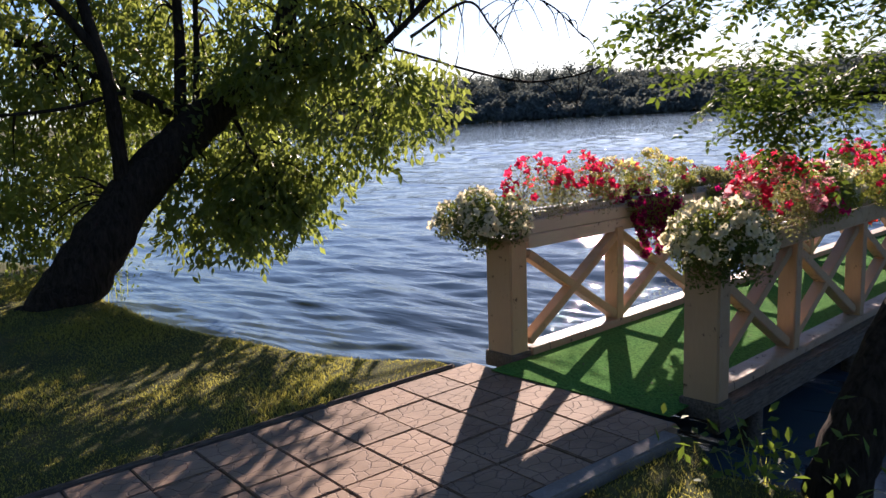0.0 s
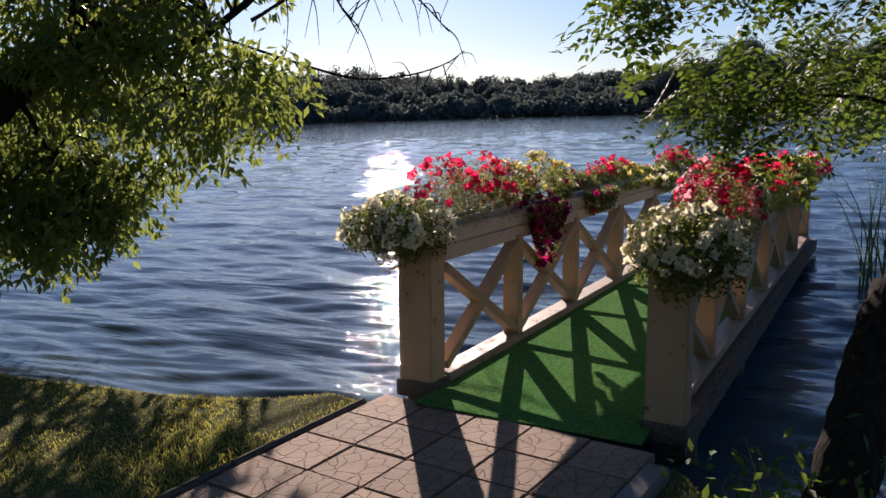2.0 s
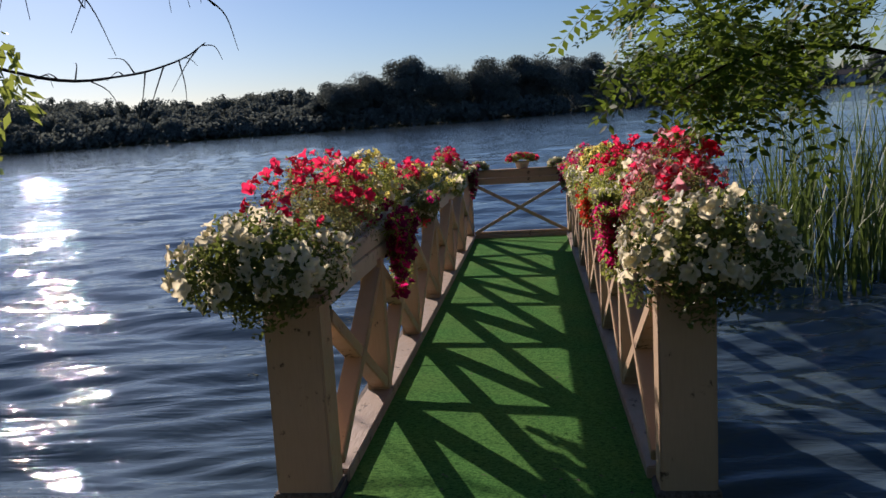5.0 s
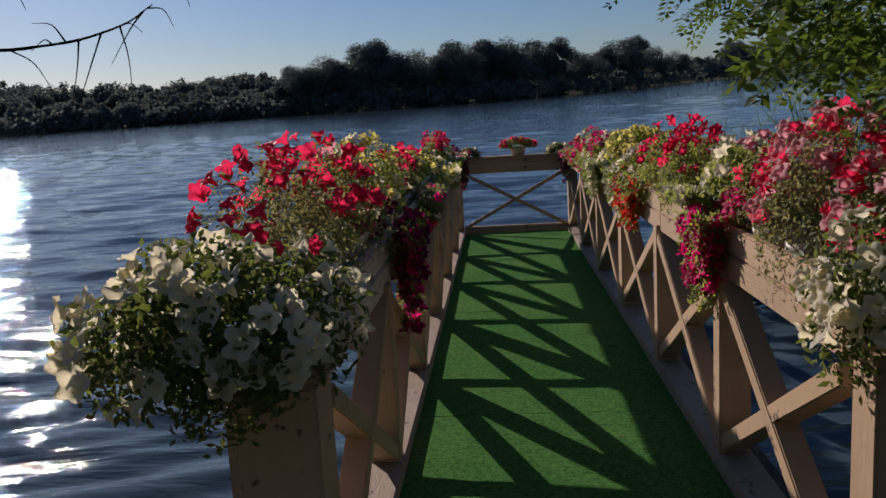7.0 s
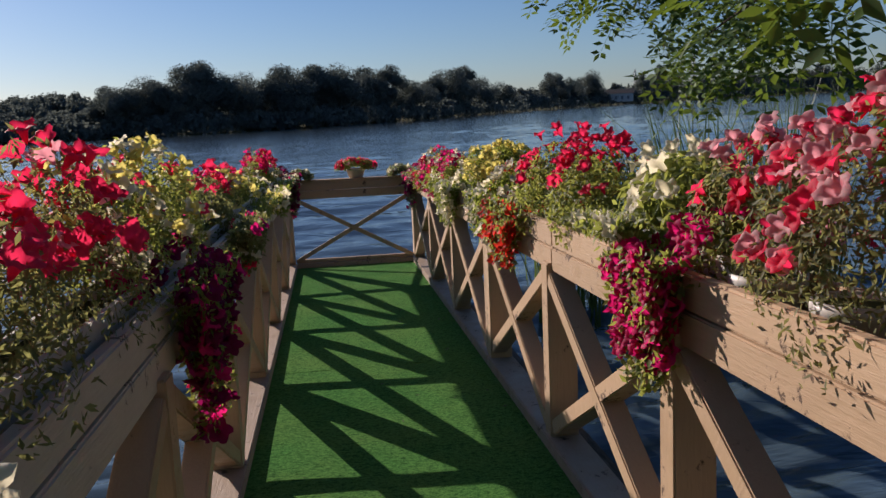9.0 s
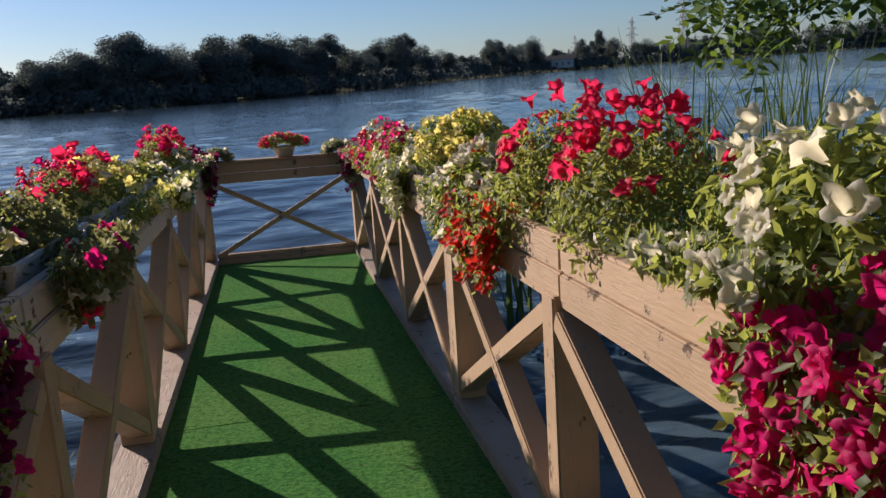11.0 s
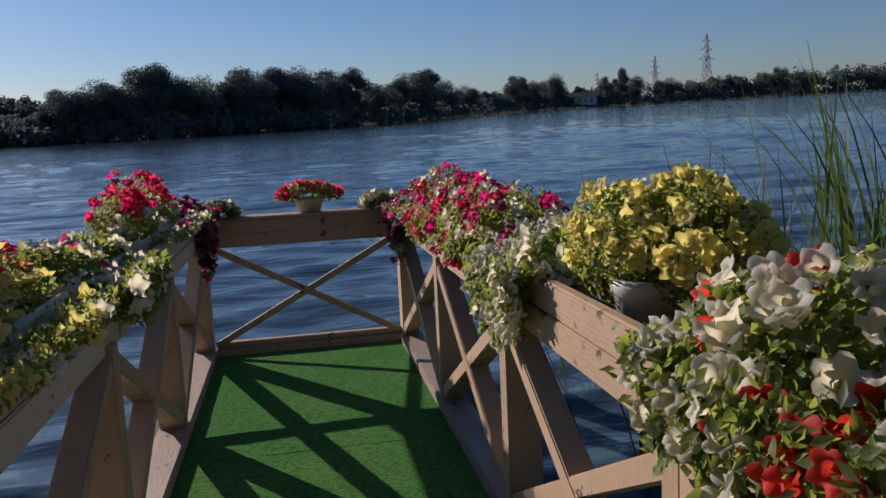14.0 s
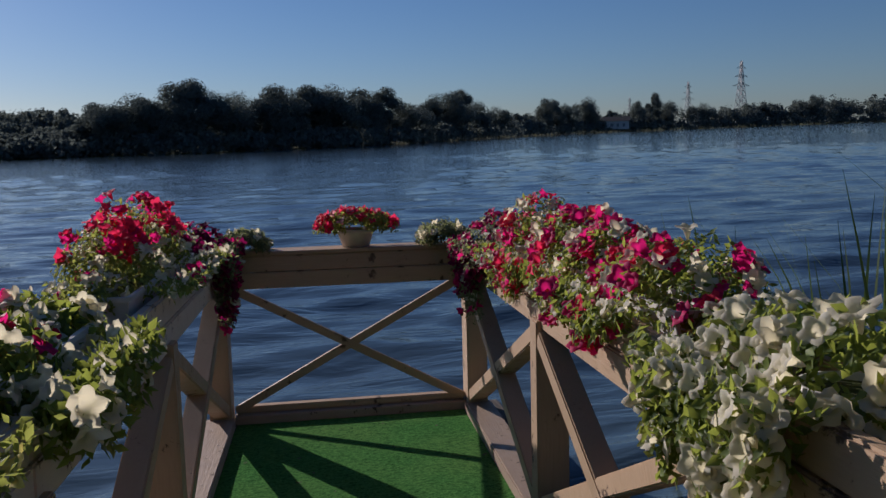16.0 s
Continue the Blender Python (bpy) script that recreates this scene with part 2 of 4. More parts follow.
PETAL = {
    "red": petal_material("red_petal", (0.76, 0.018, 0.07), (0.84, 0.045, 0.12), (0.92, 0.04, 0.13)),
    "orange": petal_material("scarlet_petal", (0.70, 0.035, 0.015), (0.75, 0.06, 0.03), (0.85, 0.06, 0.03)),
    "magenta": petal_material("magenta_petal", (0.58, 0.008, 0.14), (0.70, 0.02, 0.20), (0.82, 0.02, 0.22), (0.10, 0.0, 0.03)),
    "purple": petal_material("wine_petal", (0.13, 0.004, 0.045), (0.22, 0.007, 0.075), (0.24, 0.008, 0.085), (0.03, 0.0, 0.015)),
    "pink": petal_material("pink_petal", (0.80, 0.30, 0.36), (0.86, 0.66, 0.66), (0.86, 0.38, 0.44), (0.60, 0.015, 0.08)),
    "white": petal_material("white_petal", (0.85, 0.80, 0.63), (0.88, 0.85, 0.74), (0.90, 0.83, 0.58), (0.6, 0.58, 0.18)),
    "yellow": petal_material("yellow_petal", (0.84, 0.73, 0.20), (0.87, 0.80, 0.38), (0.88, 0.77, 0.2), (0.66, 0.46, 0.04)),
}


# ---- building helpers ----
def mesh_of(name, verts, faces, mat, smooth=False):
    me = bpy.data.meshes.new(name)
    verts = np.asarray(verts, dtype=np.float32).reshape(-1, 3)
    if isinstance(faces, np.ndarray):
        n, k = faces.shape
        me.vertices.add(len(verts)); me.loops.add(n * k); me.polygons.add(n)
        me.vertices.foreach_set("co", verts.ravel())
        me.loops.foreach_set("vertex_index", faces.ravel().astype(np.int32))
        me.polygons.foreach_set("loop_start", np.arange(0, n * k, k, dtype=np.int32))
        me.polygons.foreach_set("loop_total", np.full(n, k, dtype=np.int32))
        me.update(calc_edges=True)
    else:
        me.from_pydata(verts.tolist(), [], faces)
    if smooth:
        me.polygons.foreach_set("use_smooth", [True] * len(me.polygons))
    me.materials.append(mat)
    me.update()
    return me


def from_bm(name, bm, mat, smooth=False):
    me = bpy.data.meshes.new(name)
    bm.to_mesh(me)
    bm.free()
    if smooth:
        me.polygons.foreach_set("use_smooth", [True] * len(me.polygons))
    me.materials.append(mat)
    return me


def thing(name, label, category, group="", kind="", m=None):
    ob = tagged(new(name), label, category, group, kind)
    if m is not None:
        ob.matrix_world = m
    return ob


def part(name, data, parent, label=""):
    ob = new(name, data)
    ob.parent = parent
    if label:
        tagged(ob, label)
    return ob


def block(sx, sy, sz, bevel=0.006, wobble=0.0):
    """A sawn timber: a bevelled box round its own centre."""
    bm = bmesh.new()
    bmesh.ops.create_cube(bm, size=1)
    bmesh.ops.scale(bm, vec=(sx, sy, sz), verts=bm.verts)
    if bevel:
        bmesh.ops.bevel(bm, geom=bm.edges[:], offset=bevel, segments=2, affect="EDGES")
    return bm


def board(name, lo, hi, mat, parent, bevel=0.005, label=""):
    lo, hi = Vector(lo), Vector(hi)
    s, c = hi - lo, (lo + hi) / 2
    ob = part(name, from_bm(name, block(*s, bevel), mat), parent, label)
    ob.location = c
    return ob


def strut(name, p0, p1, width, depth, mat, parent, side, bevel=0.005):
    """A timber from p0 to p1; depth lies along side."""
    p0, p1 = Vector(p0), Vector(p1)
    z = (p1 - p0).normalized()
    x = Vector(side).normalized()
    y = z.cross(x).normalized()
    ob = part(name, from_bm(name, block(depth, width, (p1 - p0).length, bevel), mat), parent)
    ob.matrix_local = Matrix.Translation((p0 + p1) / 2) @ Matrix((x, y, z)).transposed().to_4x4()
    return ob


def tube(points, radii, sides=8, jitter=0.0, rng=None):
    """A tapered round limb along points: vertices and quads."""
    pts = [Vector(p) for p in points]
    V, F = [], []
    for i, p in enumerate(pts):
        d = (pts[min(i + 1, len(pts) - 1)] - pts[max(i - 1, 0)]).normalized()
        u = d.orthogonal().normalized() if i == 0 else (u - d * u.dot(d)).normalized()
        w = d.cross(u)
        for k in range(sides):
            an = 2 * math.pi * k / sides
            r = radii[i] * (1 + (rng.uniform(-jitter, jitter) if rng else 0))
            V.append(tuple(p + (u * math.cos(an) + w * math.sin(an)) * r))
    for i in range(len(pts) - 1):
        for k in range(sides):
            a0, a1 = i * sides + k, i * sides + (k + 1) % sides
            F.append((a0, a1, a1 + sides, a0 + sides))
    return V, F


def smooth_line(points, n):
    """A rounded line through points (Catmull-Rom)."""
    P = [Vector(p) for p in points]
    P = [P[0] * 2 - P[1], *P, P[-1] * 2 - P[-2]]
    out = []
    for i in range(1, len(P) - 2):
        for k in range(n):
            t = k / n
            a0, a1, a2, a3 = P[i - 1], P[i], P[i + 1], P[i + 2]
            out.append(0.5 * ((2 * a1) + (a2 - a0) * t + (2 * a0 - 5 * a1 + 4 * a2 - a3) * t * t + (3 * a1 - a0 - 3 * a2 + a3) * t ** 3))
    out.append(P[-2])
    return out


def leaves(pos, direction, normal, length, width, fold=0.25):
    """Leaf blades as folded pointed ovals: arrays of verts and triangle faces. All inputs are arrays of n rows."""
    n = len(pos)
    d = direction / (np.linalg.norm(direction, axis=1, keepdims=True) + 1e-9)
    s = np.cross(d, normal)
    s /= np.linalg.norm(s, axis=1, keepdims=True) + 1e-9
    u = np.cross(s, d)
    L, Wd = np.broadcast_to(length, n)[:, None], np.broadcast_to(width, n)[:, None]
    base, mid, tip = pos, pos + d * L * 0.45 - u * Wd * fold, pos + d * L - u * L * 0.12
    left, right = mid + s * Wd * 0.5 + u * Wd * fold, mid - s * Wd * 0.5 + u * Wd * fold
    V = np.stack([base, left, tip, right, mid], 1).reshape(-1, 3)
    o = (np.arange(n) * 5)[:, None, None]
    F = (np.array([[0, 4, 1], [1, 4, 2], [2, 4, 3], [3, 4, 0]])[None] + o).reshape(-1, 3)
    return V, F


def unit_vectors(rng, n):
    v = rng.normal(size=(n, 3))
    return v / np.linalg.norm(v, axis=1, keepdims=True)

# ---- ground, water, path ----
def shore_y(x):
    return np.interp(x, [-400, -60, -20, -9, -6.3, -5, -4.2, -3.0, -2.15, -1.8, -1.45, -1.2, -0.7, 0.9, 1.15, 1.5, 2.2, 4, 12, 60, 400],
                     [-160, -14, -2.5, 0.4, -0.15, -0.27, -0.33, -0.20, -0.08, 0.0, 0.17, 0.36, 0.30, 0.22, -0.12, -0.02, -0.45, -0.7, -1.5, -10, -120])


def far_shore(az):
    return np.interp(az, [-95, -60, -47, -26, -15, -8, 0, 6, 12, 18, 29, 38, 60, 95],
                     [420, 300, 215, 175, 160, 150, 160, 190, 270, 400, 520, 640, 700, 700])


def ground_z(x, y):
    d = shore_y(x) - y
    s = np.clip((d + 0.28) / 0.75, 0, 1)
    near = -0.75 + 0.73 * s * s * (3 - 2 * s) - np.clip(-d - 0.3, 0, 12) * 0.12
    az, r = np.degrees(np.arctan2(x, y)), np.hypot(x, y)
    over = r - far_shore(az)
    wooded = np.interp(az, [-60, -20, -12, -5], [1, 1, 0.5, 0.0])
    far = -0.75 + np.clip(over + 6, 0, 30) * 0.06 + np.clip(over - 20, 0, 200) * 0.05 * wooded
    return np.where((over > -6) & (d < 0), np.maximum(near, far), near)


def build_ground():
    rad = np.concatenate([[0.0], np.geomspace(0.12, 3000, 170)])
    ang = np.linspace(0, 2 * math.pi, 260, endpoint=False)
    R, A = np.meshgrid(rad, ang, indexing="ij")
    X, Y = R * np.sin(A), R * np.cos(A) - 0.8
    lump = np.array([noise.noise(Vector((x * 1.3, y * 1.3, 0))) for x, y in zip(X.ravel(), Y.ravel())]).reshape(X.shape)
    Z = ground_z(X, Y) + lump * 0.018 * (R < 30)
    strip = (np.abs(X - 0.1 * Y) < 1.0) & (Y < 0.3)
    Z = np.where(strip, np.minimum(Z, -0.045), Z)
    V = np.stack([X, Y, Z], -1).reshape(-1, 3)
    n, k = len(rad), len(ang)
    i, j = np.meshgrid(np.arange(n - 1), np.arange(k), indexing="ij")
    F = np.stack([i * k + j, i * k + (j + 1) % k, (i + 1) * k + (j + 1) % k, (i + 1) * k + j], -1).reshape(-1, 4)[:, ::-1]
    ob = new("ground", mesh_of("ground", V, F, SOIL, True))
    return tagged(ob, "grassy lake bank and lake bed of brown soil", "ground", kind="structure")


def build_water():
    """The lake: a fan of rings in front of the bank carries real wavelets, finer ripples are the material's."""
    rng = np.random.default_rng(71)
    rad = np.concatenate([[0.0], np.geomspace(0.8, 130, 470), np.geomspace(160, 900, 12)])
    ang = np.concatenate([np.linspace(-80, 56, 560), np.linspace(60, 276, 40)])
    k = len(ang)
    G, A = np.meshgrid(rad, np.radians(ang), indexing="ij")
    X, Y = G * np.sin(A), G * np.cos(A) - 2.0
    Z = np.zeros_like(X)
    warp = 0.7 * np.sin(X * 0.31 + 1.3 * np.sin(Y * 0.23)) + 0.6 * np.sin(Y * 0.41 + np.sin(X * 0.17) * 1.7)
    gust = 0.65 + 0.35 * np.sin(X * 0.12 + 2 * np.sin(Y * 0.05)) * np.sin(Y * 0.09 + 1)
    for lam in np.geomspace(0.16, 2.6, 30):
        th = rng.normal(math.radians(100), 0.38)
        q = 2 * math.pi / lam
        fade = np.clip(lam / (np.maximum(G, 1) * 0.0105 * 3.2) - 0.25, 0, 1)
        Z += 0.0090 * lam ** 0.62 * gust * fade * np.sin(q * (X * math.cos(th) + Y * math.sin(th)) + warp * (1.2 + 1.1 / lam ** 0.5) + rng.uniform(0, 6.28))
    V = np.stack([X, Y, Z], -1).reshape(-1, 3)
    n = len(rad)
    i, j = np.meshgrid(np.arange(n - 1), np.arange(k), indexing="ij")
    F = np.stack([i * k + j, (i + 1) * k + j, (i + 1) * k + (j + 1) % k, i * k + (j + 1) % k], -1).reshape(-1, 4)[:, ::-1]
    ob = new("water", mesh_of("water", V, F, WATER, True))
    ob.location = (0, 0, WATER_Z)
    return tagged(ob, "rippled blue lake water with sun glitter", "water", kind="structure")


PATH_M = pose(0.0, 0.0, 0.0, 0, 0, -5.5)


def build_path():
    path = thing("pavement", "footpath of stamped pinkish concrete pavers", "path", kind="structure", m=PATH_M)
    tile = 0.33
    for name, x0, x1, mat, label in (("edging", -0.885, -0.853, DARK_WOOD, "thin dark edging strip"), ("kerb", 0.815, 0.93, CONCRETE, "grey concrete kerb")):
        for k in range(5):
            board(name, (x0, -0.2 - k - 0.995, -0.12), (x1, -0.2 - k, 0.012 if name == "kerb" else 0.018), mat, path, 0.012, label)
    meshes = []
    rng = random.Random(3)
    for k in range(4):
        bm = block(tile - 0.008, tile - 0.008, 0.05, 0.0)
        bmesh.ops.bevel(bm, geom=[e for e in bm.edges if all(v.co.z > 0 for v in e.verts)], offset=0.005, segments=2, affect="EDGES")
        meshes.append(from_bm("paver", bm, PAVER))
    for j in range(17):
        for i in range(5):
            ob = part("paver", meshes[rng.randrange(4)], path)
            ob.location = (-0.84 + tile * (i + 0.5), -0.06 - tile * (j + 0.5), -0.026 + rng.uniform(-0.004, 0.003))
            ob.rotation_euler = (rng.uniform(-0.008, 0.008), rng.uniform(-0.008, 0.008), rng.choice((0, math.pi)) + rng.uniform(-0.006, 0.006))


# ---- the pontoon: deck, carpet, railings ----


def build_deck():
    deck = thing("pier_deck", "wooden pontoon deck with worn grey side beams", "pier", m=DECK)
    plank = from_bm("plank", block(1.52, 0.14, 0.03, 0.004), DARK_WOOD)
    for k in range(53):
        ob = part("plank", plank, deck)
        ob.location = (0.06, 0.27 + k * 0.148, -0.018)
    for name, x0, x1 in (("side_beam", -0.80, -0.70), ("side_beam", 0.782, 0.86)):
        board(name, (x0, 0.2, -0.15), (x1, 8.1, -0.002), DARK_WOOD, deck, 0.012, "grey weathered side beam")
    board("end_beam", (-0.70, 8.08, -0.15), (0.782, 8.16, -0.002), DARK_WOOD, deck, 0.008)
    for k in range(5):
        for x in (-0.6, 0.72):
            V, F = tube([(x, 0.9 + k * 1.7, -1.9), (x, 0.9 + k * 1.7, -0.04)], [0.07, 0.07], 10)
            part("support", mesh_of("support", V, F, DARK_WOOD, True), deck)
    carpet = tagged(new("carpet"), "green artificial turf carpet laid along the pier", "carpet")
    carpet.matrix_world = DECK
    rng = random.Random(8)
    cuts = [-0.07, 2.02, 4.05, 6.1, 7.93]
    for y0, y1 in zip(cuts, cuts[1:]):
        bm = bmesh.new()
        nx, ny = 14, 22
        grid = [[bm.verts.new((-0.585 + 1.29 * i / nx + (rng.uniform(-0.006, 0.006) if i in (0, nx) else 0), y0 + 0.003 + (y1 - y0 - 0.006) * j / ny,
                               0.006 + 0.003 * noise.noise(Vector((i * 0.5, y0 + j * 0.4, 2))))) for i in range(nx + 1)] for j in range(ny + 1)]
        for j in range(ny):
            for i in range(nx):
                bm.faces.new((grid[j][i], grid[j][i + 1], grid[j + 1][i + 1], grid[j + 1][i]))
        ext = bmesh.ops.extrude_face_region(bm, geom=bm.faces[:])
        bmesh.ops.translate(bm, vec=(0, 0, -0.007), verts=[v for v in ext["geom"] if isinstance(v, bmesh.types.BMVert)])
        bmesh.ops.recalc_face_normals(bm, faces=bm.faces[:])
        part("strip", from_bm("strip", bm, CARPET), carpet)


def build_railing(s):
    """The railing along one side: a plank trough on posts with crossed braces. s: -1 left, 1 right."""
    face = 0.645 if s > 0 else -0.60
    zb, zt = (0.755, 0.945) if s > 0 else (0.745, 0.935)
    rail = thing("railing", "cream-painted timber railing with crossed braces and a plank trough for planters", "railing", "pier railings", m=DECK)
    g = lambda d: face + s * d
    box = lambda name, d0, d1, y0, y1, z0, z1, mat, b=0.005, lab="": board(name, (min(g(d0), g(d1)), y0, z0), (max(g(d0), g(d1)), y1, z1), mat, rail, b, lab)
    for y0, y1 in ((0.36, 3.9), (3.904, 7.9)):
        box("sill", -0.015, 0.13, y0, y1, 0.0, 0.058, WOOD_SILL, 0.006, "worn sill board with flaking paint")
    ys = [0.36, 1.45, 2.65, 3.92, 5.2, 6.49, 7.93]
    hw = 0.045
    for k, y in enumerate(ys):
        if 0 < k < 6:
            if k == 3:
                box("post", 0, 0.12, y - 0.09, y - 0.003, 0.055, zb + 0.03, WOOD_Z)
                box("post", 0.004, 0.12, y + 0.003, y + 0.08, 0.055, zb + 0.03, WOOD_Z)
            else:
                box("post", 0, 0.12, y - hw, y + hw, 0.055, zb + 0.03, WOOD_Z)
    box("corner_post", 0, 0.11, 7.87, 8.02, 0.0, zb + 0.03, WOOD_Z)
    for k in range(6):
        y0 = ys[k] + (0.045 if k else 0.0)
        y1 = ys[k + 1] - (0.045 if k < 5 else 0.06)
        for q, (za, zc) in enumerate(((0.10, zb - 0.03), (zb - 0.03, 0.10))):
            d = 0.045 + 0.003 * q
            strut("brace", (g(d), y0, za), (g(d), y1, zc), 0.062, 0.085, WOOD_Y, rail, (1, 0, 0))
    zm = (zb + zt) / 2
    for y0, y1 in ((0.37, 2.6), (2.604, 5.2), (5.204, 8.02)):
        box("rail_board", 0.02, 0.062, y0, y1, zb, zm - 0.003, WOOD_Y if s > 0 else WOOD_PALE)
        box("rail_board", 0.023, 0.062, y0, y1, zm, zt, WOOD_Y if s > 0 else WOOD_PALE, 0.007)
        w = 0.255 if s > 0 else 0.205
        box("outer_board", w, w + 0.03, y0, y1, zb + 0.085, zt, WOOD_Y)
        box("trough_floor", 0.062, w, y0, y1, zb + 0.065, zb + 0.085, WOOD_Y, 0.002)
    return face, zb, zt


def build_end():
    rail = thing("end_railing", "cream-painted timber end railing with thin crossed braces", "railing", "pier railings", m=DECK)
    board("rail_board", (-0.60, 7.945, 0.722), (0.645, 7.99, 0.807), WOOD_X, rail)
    board("rail_board", (-0.60, 7.948, 0.810), (0.645, 7.99, 0.893), WOOD_X, rail)
    board("top_board", (-0.60, 7.94, 0.895), (0.645, 8.13, 0.915), WOOD_X, rail)
    board("kick_board", (-0.59, 7.935, 0.0), (0.645, 8.02, 0.048), WOOD_SILL, rail, 0.006, "worn kick board")
    board("kick_board", (-0.59, 7.985, 0.05), (0.645, 8.04, 0.085), WOOD_X, rail, 0.006)
    strut("brace", (-0.585, 7.975, 0.07), (0.64, 7.975, 0.73), 0.042, 0.03, WOOD_X, rail, (0, 1, 0))
    strut("brace", (-0.585, 7.972, 0.73), (0.64, 7.972, 0.07), 0.042, 0.03, WOOD_X, rail, (0, 1, 0))


def build_gate_post(x0, x1, deep, label):
    post = thing("gate_post", label, "post", "pier entrance posts", m=DECK)
    board("shaft", (x0, 0.165, 0.0), (x1, 0.165 + deep, 0.80), WOOD_Z, post, 0.008)
    board("plinth", (x0 - 0.015, 0.15, -0.06), (x1 + 0.012, 0.18 + deep, 0.045), DARK_WOOD, post, 0.006, "dark rotted foot")
    board("cap", (x0 - 0.012, 0.155, 0.802), (x1 + 0.012, 0.177 + deep, 0.83), WOOD_X, post, 0.006)


build_ground()
build_water()
build_path()
build_deck()
RIGHT, LEFT = build_railing(1), build_railing(-1)
build_end()
build_gate_post(-0.83, -0.605, 0.17, "square cream-painted timber post at the pier entrance")
build_gate_post(0.655, 0.865, 0.13, "square cream-painted timber post at the pier entrance")


# ---- flowers ----
def blossom_mesh(colour, seed, R=0.027):
    """A petunia: a funnel opening into five notched lobes with creases and a curled, uneven rim."""
    rng = random.Random(seed)
    n = 20
    V, F = [(0, 0, -0.034)], []
    tilt = [rng.uniform(-0.006, 0.005) for _ in range(5)]
    for ring, (r, z) in enumerate(((0.13, -0.028), (0.30, -0.010), (0.66, 0.002), (1.0, 0.001))):
        for k in range(n):
            an = 2 * math.pi * k / n
            lobe = 0.5 + 0.5 * math.cos(5 * an)
            far = (0, 0, 0.5, 1.0)[ring]
            rr = r * R * (1 - far * 0.30 * (1 - lobe) ** 1.6) * (1 + rng.uniform(-0.05, 0.05) * far)
            zz = z + far * (tilt[int((k + 2) / 4) % 5] - 0.006 * (1 - lobe) + rng.uniform(-0.0035, 0.0035))
            V.append((rr * math.cos(an), rr * math.sin(an), zz))
    for k in range(n):
        j = (k + 1) % n
        F.append((0, 1 + k, 1 + j))
        for q in (0, 1, 2):
            F.append((1 + q * n + k, 1 + q * n + n + k, 1 + q * n + n + j, 1 + q * n + j))
    return mesh_of("blossom", V, F, PETAL[colour], True)


BLOSSOMS = {c: [blossom_mesh(c, i * 7 + len(c)) for i in range(5)] for c in PETAL}


def planter_box(parent, x, y0, y1, z, label="dusty white plastic trough"):
    """A plastic flower trough with a rolled rim and tapered walls."""
    bm = bmesh.new()
    w, h = 0.062, 0.15
    rings = []
    for dw, zz in ((-0.014, 0), (0.0, h - 0.015), (0.008, h - 0.015), (0.008, h), (-0.006, h), (-0.012, h - 0.03)):
        rings.append([bm.verts.new(p) for p in ((x - w - dw, y0 - dw, z + zz), (x + w + dw, y0 - dw, z + zz), (x + w + dw, y1 + dw, z + zz), (x - w - dw, y1 + dw, z + zz))])
    for r0, r1 in zip(rings, rings[1:]):
        for k in range(4):
            bm.faces.new((r0[k], r0[(k + 1) % 4], r1[(k + 1) % 4], r1[k]))
    bm.faces.new(rings[0][::-1])
    bm.faces.new(rings[-1])
    bmesh.ops.recalc_face_normals(bm, faces=bm.faces[:])
    box = part("trough", from_bm("trough", bm, PLASTIC), parent, label)
    board("soil", (x - w + 0.004, y0 + 0.004, z + h - 0.05), (x + w - 0.004, y1 - 0.004, z + h - 0.022), SOIL, box, 0.0, "dark potting soil")


def round_pot(parent, x, y, z, r, h, label="round white plastic pot"):
    prof = [(0.0, 0.0), (r * 0.72, 0.0), (r * 0.95, h * 0.75), (r * 1.04, h * 0.78), (r * 1.04, h), (r * 0.96, h), (r * 0.9, h * 0.8), (0.0, h * 0.78)]
    n, V, F = 24, [], []
    for pr, pz in prof:
        V += [(x + pr * math.cos(2 * math.pi * k / n), y + pr * math.sin(2 * math.pi * k / n), z + pz) for k in range(n)]
    for i in range(len(prof) - 1):
        F += [(i * n + k, i * n + (k + 1) % n, (i + 1) * n + (k + 1) % n, (i + 1) * n + k) for k in range(n)]
    pot = part("pot", mesh_of("pot", V, F, PLASTIC, True), parent, label)
    Vs = [(x + r * 0.88 * math.cos(2 * math.pi * k / n), y + r * 0.88 * math.sin(2 * math.pi * k / n), z + h * 0.9) for k in range(n)] + [(x, y, z + h * 0.94)]
    part("soil", mesh_of("soil", Vs, [(k, (k + 1) % n, n) for k in range(n)], SOIL, True), pot, "dark potting soil")


